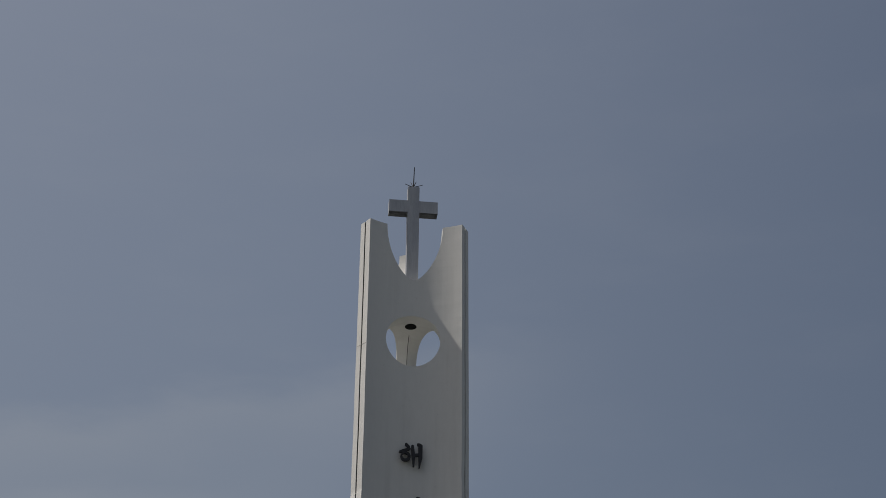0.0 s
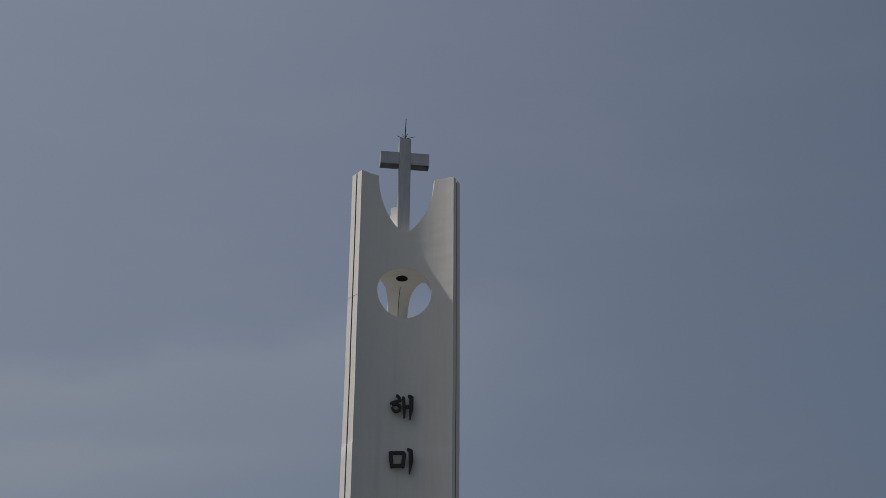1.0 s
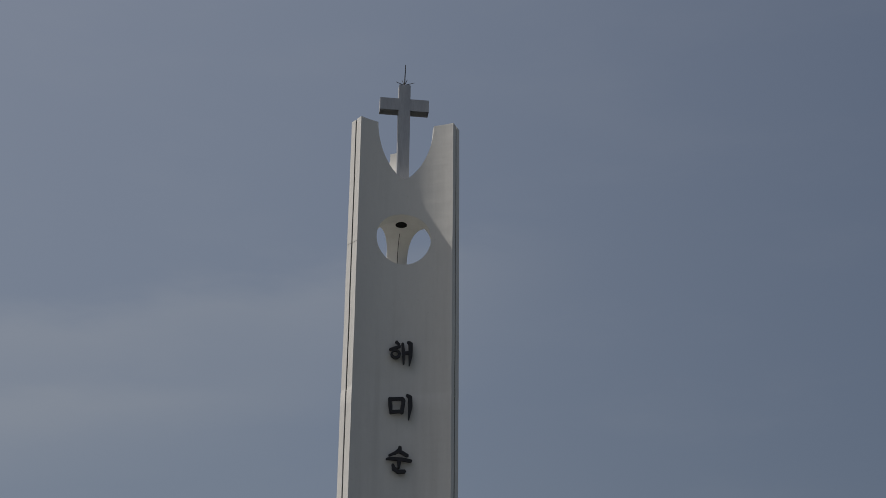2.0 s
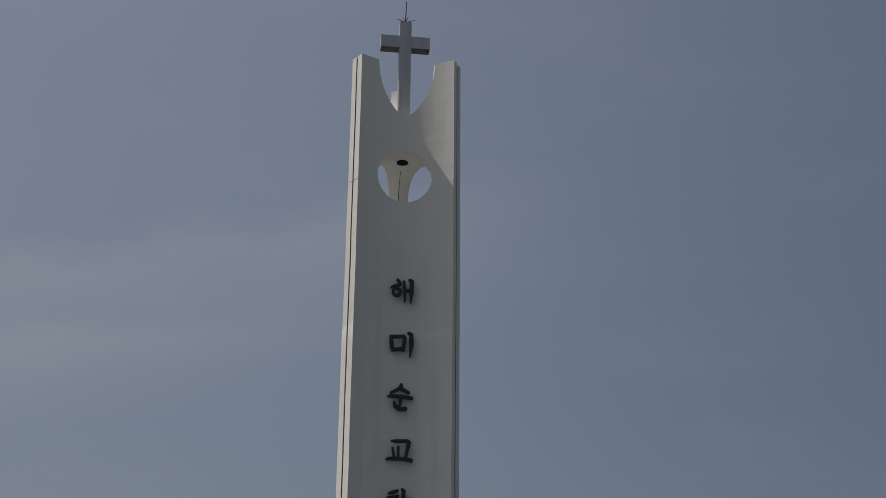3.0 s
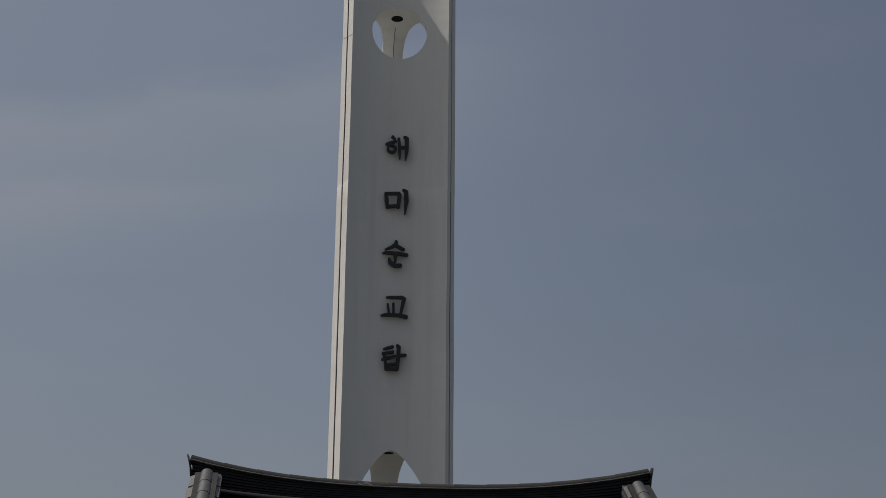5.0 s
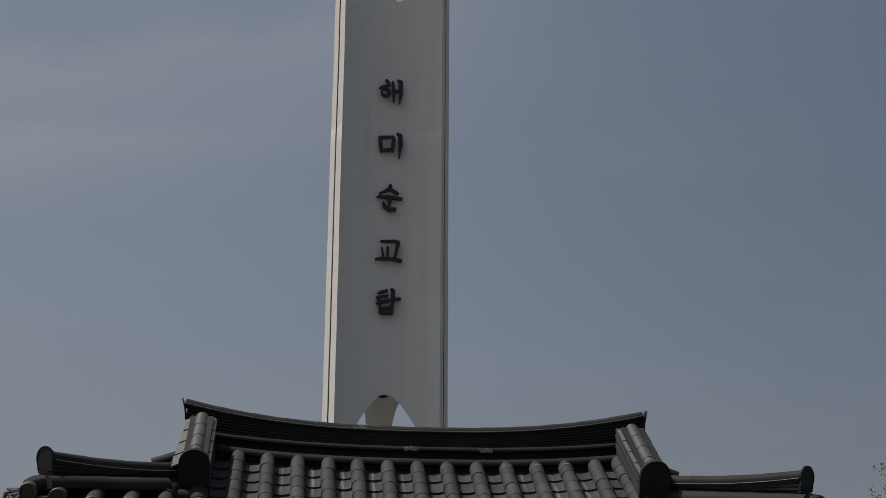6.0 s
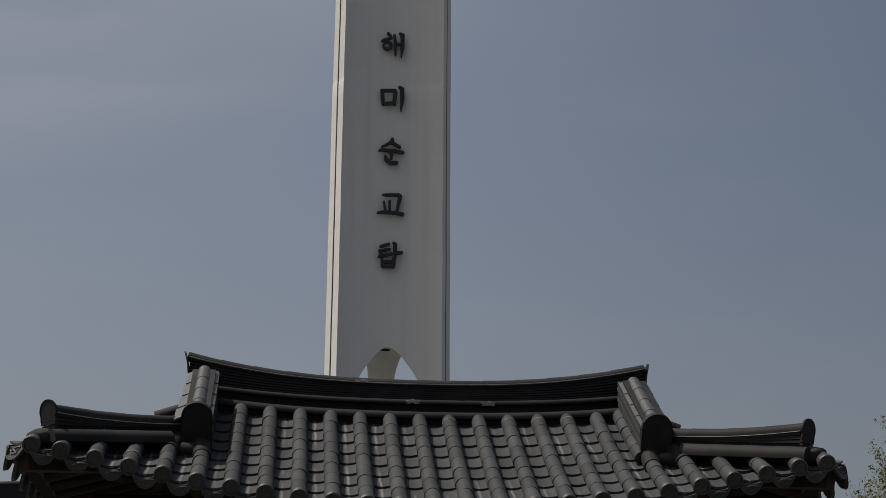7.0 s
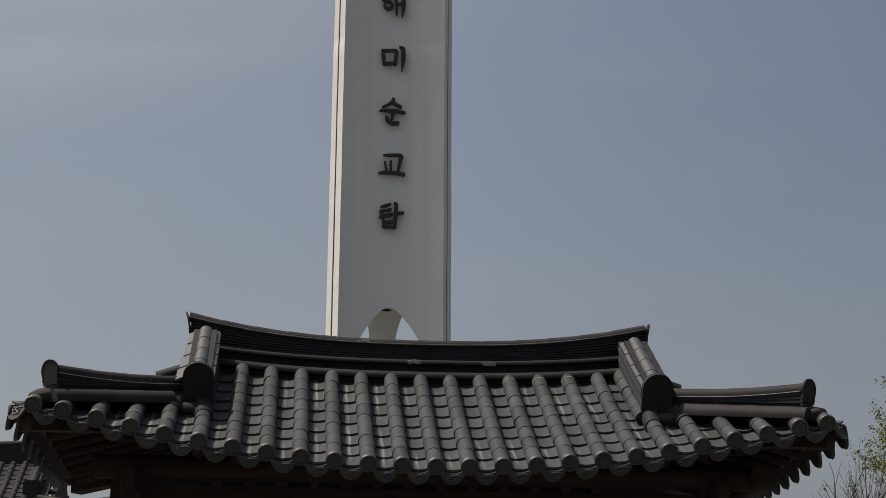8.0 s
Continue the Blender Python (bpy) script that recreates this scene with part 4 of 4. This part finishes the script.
part("side_purlin", sweep(bmesh.new(), [Vector((2.98, -1.3, 4.36)), Vector((2.98, 1.3, 4.40))], ring_profile(0.115, 12)), WOOD, gate, "", True)
for s in (-1, 1):
    part("door_leaf", box_mesh(0.02 * s, 2.38 * s, 0.0, 0.07, 0.3, 3.6, bevel=0.01), WOOD, gate, "closed plank door leaf")

# ---- the hall farther back ----
def hall():
    """A larger tiled hall behind; the origin lies under the right end of its ridge."""
    h = thing("tiled_hall", -6.3, 47.0, 0, "larger grey-tiled hall standing farther back behind the gate", "building")
    L, D, rz, ez = 16.0, 4.0, 9.68, 7.1
    zf = lambda x, y: ez + (rz - 0.45 - ez) * (1 - abs(y) / D) ** 1.12 + 0.35 * max(0, (x + 2.5) / 3.5) ** 2 * (abs(y) / D) ** 2 + 0.18 * max(0, (x + 5.0) / 5.5) ** 2 * (1 - abs(y) / D)
    part("wall", box_mesh(-L + 1.5, -0.8, -2.4, 2.4, 0, ez + 0.3), PLASTER, h, "off-white plaster wall")
    bm = bmesh.new()
    xs, ys = [-L + (L + 0.3) * k / 30 for k in range(31)], [-D + 2 * D * k / 16 for k in range(17)]
    for dz in (0.0, -0.2):
        g = [[bm.verts.new((x, y, zf(x, y) + dz)) for y in ys] for x in xs]
        for a in range(30):
            for b in range(16):
                bm.faces.new((g[a][b], g[a + 1][b], g[a + 1][b + 1], g[a][b + 1]))
    rf = part("roof", bm, CLAY, h, "grey tiled roof")
    bm = bmesh.new()
    k = 0
    while k * 0.285 < L:
        x = 0.2 - k * 0.285
        n = 16
        for j in range(n):
            ya, yb = -D + D * j / n, -D + D * (j + 1) / n
            a, b = Vector((x, ya, zf(x, ya) + 0.03)), Vector((x, yb, zf(x, yb) + 0.03))
            sweep(bm, [a, b], lambda f: [((0.078 - 0.008 * f) * math.cos(radians(180 * i / 6)), (0.078 - 0.008 * f) * math.sin(radians(180 * i / 6))) for i in range(7)])
            c = Vector((0.1425, 0, 0.012))
            sweep(bm, [a + c + Vector((0, 0, 0.02)), b + c], [(-0.075, -0.03), (0.075, -0.03), (0.075, 0.0), (0, -0.015), (-0.075, 0.0)])
        k += 1
    rows = part("roof_tiles", bm, TILE_HALL, rf, "rows of small grey tiles", True)
    rows["kind"] = "stuff"
    rt = lambda x: rz + 0.18 * max(0, (x + 5) / 5.5) ** 2
    xs2 = [-L + (L + 0.2) * k / 20 for k in range(21)]
    ridge = part("main_ridge", sweep(bmesh.new(), [(x, 0, rt(x) - 0.35) for x in xs2], rect(0.14, -0.3, 0.3)), TILE_SHADED, h, "dark stacked ridge")
    part("ridge_cap", sweep(bmesh.new(), [(x, 0, rt(x)) for x in xs2], ring_profile(0.09, 12)), TILE_HALL, ridge, "", True)
    # right-hand descending ridge and the corner ridge below it
    pts = [Vector((0.35, -y, zf(0.3, y) + 0.12)) for y in [0.3 + 1.7 * k / 8 for k in range(9)]]
    de = part("descending_ridge", sweep(bmesh.new(), pts, rect(0.15, -0.2, 0.16)), TILE_HALL, h, "descending ridge of stacked tiles")
    part("ridge_cap", sweep(bmesh.new(), [p + Vector((0, 0, 0.2)) for p in pts], ring_profile(0.085, 10)), TILE_HALL, de, "", True)
    end = part("end_plate", box_mesh(0.15, 0.55, -2.10, -2.02, zf(0.3, 2.0) - 0.3, zf(0.3, 2.0) + 0.40, bevel=0.03), TILE_SHADED, de, "dark end tile")
    zc = zf(0.3, 2.0)
    cp = [Vector((0.45 + 1.9 * f, -2.0 - 1.6 * f, zc - 0.12 - 0.60 * f + 0.34 * f * f)) for f in [k / 8 for k in range(9)]]
    # end slope below the gable
    bm = bmesh.new()
    low = [Vector((2.5, y, zc - 0.8 + 0.12 * (y / 3.7) ** 2)) for y in (-3.75, -2.0, 0, 2.0, 3.75)]
    high = [Vector((0.3, y, zc - 0.25)) for y in (-2.0, -1.0, 0, 1.0, 2.0)]
    va, vb = [bm.verts.new(p) for p in low], [bm.verts.new(p) for p in high]
    for k in range(4):
        bm.faces.new((va[k], va[k + 1], vb[k + 1], vb[k]))
    for y in (-1, 1):
        e = [bm.verts.new(p) for p in (Vector((0.3, y * 2.0, zc - 0.3)), Vector((2.5, y * 3.75, zc - 0.7)), Vector((0.3, y * 4.0, zf(0.3, 4.0))))]
        bm.faces.new(e)
    bmesh.ops.solidify(bm, geom=list(bm.faces), thickness=0.1)
    part("end_roof", bm, TILE_HALL, h, "tiled end slope")
    gb = bmesh.new()
    prism(gb, [(-2.0, zc - 0.35), (2.0, zc - 0.35), (2.0, zc - 0.1), (0.0, rz - 0.42), (-2.0, zc - 0.1)], -0.05, 0.05, Matrix(((0, 0, 1, 0.80), (1, 0, 0, 0), (0, 1, 0, 0), (0, 0, 0, 1))))
    part("gable", gb, WOOD, h)
    part("verge", sweep(bmesh.new(), [(0.60, y, zf(0.3, y) + 0.02) for y in [-2.0 + 4.0 * k / 16 for k in range(17)]], rect(0.09, -0.12, 0.0)), TILE_SHADED, h, "dark tiled verge over the gable")
    for k in range(9):
        y = -1.9 + 0.42 * k
        part("verge_tile", sweep(bmesh.new(), [Vector((0.62, y, zf(0.3, y) - 0.02)), Vector((0.86, y, zf(0.3, y) - 0.10))], ring_profile(0.07, 10)), TILE_HALL, h, "", True)
    co = part("corner_ridge", sweep(bmesh.new(), cp, rect(0.12, -0.3, 0.12)), TILE_SHADED, h, "upcurved corner ridge")
    part("ridge_cap", sweep(bmesh.new(), [p + Vector((0, 0, 0.14)) for p in cp], ring_profile(0.075, 10)), TILE_HALL, co, "", True)
    return h


hall()

# ---- trees beside the gate ----
def tree(name, x, y, height, label, leafy, seed, spread=0.5, levels=5, lean=(0, 0), stems=1, stout=1.0):
    rnd, rl = random.Random(seed), random.Random(seed + 1)
    t = thing(name, x, y, 0, label, "tree", "trees beside the gate")
    wood, leaf = bmesh.new(), bmesh.new()

    def put_leaf(p):
        s = rl.uniform(0.015, 0.034)
        a = Vector((rl.gauss(0, 1), rl.gauss(0, 1), rl.gauss(0, 1))).normalized()
        b = a.cross(Vector((rl.gauss(0, 1), rl.gauss(0, 1), rl.gauss(0, 1)))).normalized()
        n = a.cross(b) * s * 0.25
        v = [leaf.verts.new(q) for q in (p - a * s, p + b * s * 0.55 + n, p + a * s * 1.1, p - b * s * 0.55 + n)]
        leaf.faces.new((v[0], v[1], v[2]))
        leaf.faces.new((v[0], v[2], v[3]))

    def grow(p, d, length, r, level):
        n = 4
        for k in range(n):
            d = (d + Vector((rnd.gauss(0, 0.09), rnd.gauss(0, 0.09), rnd.gauss(0.03, 0.06)))).normalized()
            q = p + d * length / n
            r1 = r * 0.86
            tube(wood, p, q, r, r1, 6 if level > 2 else 4)
            if level <= 2 and leafy:
                for _ in range(rl.randint(3, 8) if rl.random() < leafy else 0):
                    put_leaf(q + Vector((rl.gauss(0, 0.035), rl.gauss(0, 0.035), rl.gauss(0, 0.035))))
            p, r = q, r1
            if level > 0 and k >= 1:
                for _ in range(rnd.choice((1, 1, 2))):
                    side = Vector((rnd.gauss(0, 1), rnd.gauss(0, 1), rnd.gauss(0.25, 0.5))).normalized()
                    grow(p, (d * (1 - spread) + side * spread).normalized(), length * rnd.uniform(0.5, 0.72), r * 0.6, level - 1)
        if level > 0:
            grow(p, d, length * 0.62, r * 0.85, level - 1)

    for k in range(stems):
        d0 = Vector((lean[0] + rnd.gauss(0, 0.12) * (stems > 1), lean[1] + rnd.gauss(0, 0.12) * (stems > 1), 1)).normalized()
        grow(Vector((0, 0, -0.05)), d0, height * 0.46, height * 0.014 * stout / stems ** 0.4, levels)
    part("trunk", wood, BARK, t, "", True)
    if leafy:
        part("crown", leaf, LEAF, t, "sparse small yellow-green spring leaves")
    return t


tree("young_tree", 11.75, 28.0, 7.75, "slender tree coming into small yellow-green leaf", 0.95, 3, 0.5, 5, stout=2.2)
tree("young_tree", 9.9, 28.6, 8.6, "slender tree coming into small yellow-green leaf", 0.97, 24, 0.5, 5, stout=2.2)
tree("bare_tree", 9.4, 29.5, 6.4, "bare thin-twigged tree beside the leafing one", 0.03, 16, 0.36, 4, stems=2, stout=2.7)
tree("bare_tree", 9.05, 29.9, 6.4, "bare thin-twigged tree beside the leafing one", 0.03, 24, 0.36, 4, stems=2, stout=2.7)


# ---- the single tiles of the gate roof ----
rest = {"round": bmesh.new(), "pan": bmesh.new()}
stock = {"round": ROUND, "pan": PAN}
for kind, slope, k, m in roof_layout():
    jitter = pose(random.uniform(-0.0025, 0.0025), 0, random.uniform(-0.0012, 0.0012), random.uniform(-0.25, 0.25), random.uniform(-0.8, 0.8), random.uniform(-0.6, 0.6))
    if slope == "front":
        o = part(kind + "_tile", stock[kind], TILE, roof)
        o.matrix_local = m @ jitter
    else:
        n0 = len(rest[kind].verts)
        rest[kind].from_mesh(stock[kind])
        rest[kind].verts.ensure_lookup_table()
        for v in rest[kind].verts[n0:]:
            v.co = m @ v.co
    if k == 0:
        o = part("end_disc" if kind == "round" else "drip_tile", DISC if kind == "round" else (SIDE_DRIP if slope == "end" else DRIP), TILE, roof)
        o.matrix_local = m @ Matrix.Translation((0, -0.016 if kind == "round" else 0.0, 0))
for kind, bmr in rest.items():
    o = part(kind + "_tile_field", bmr, TILE_MANY, roof, "rows of grey clay tiles on the far slopes", True)
    o["kind"] = "stuff"
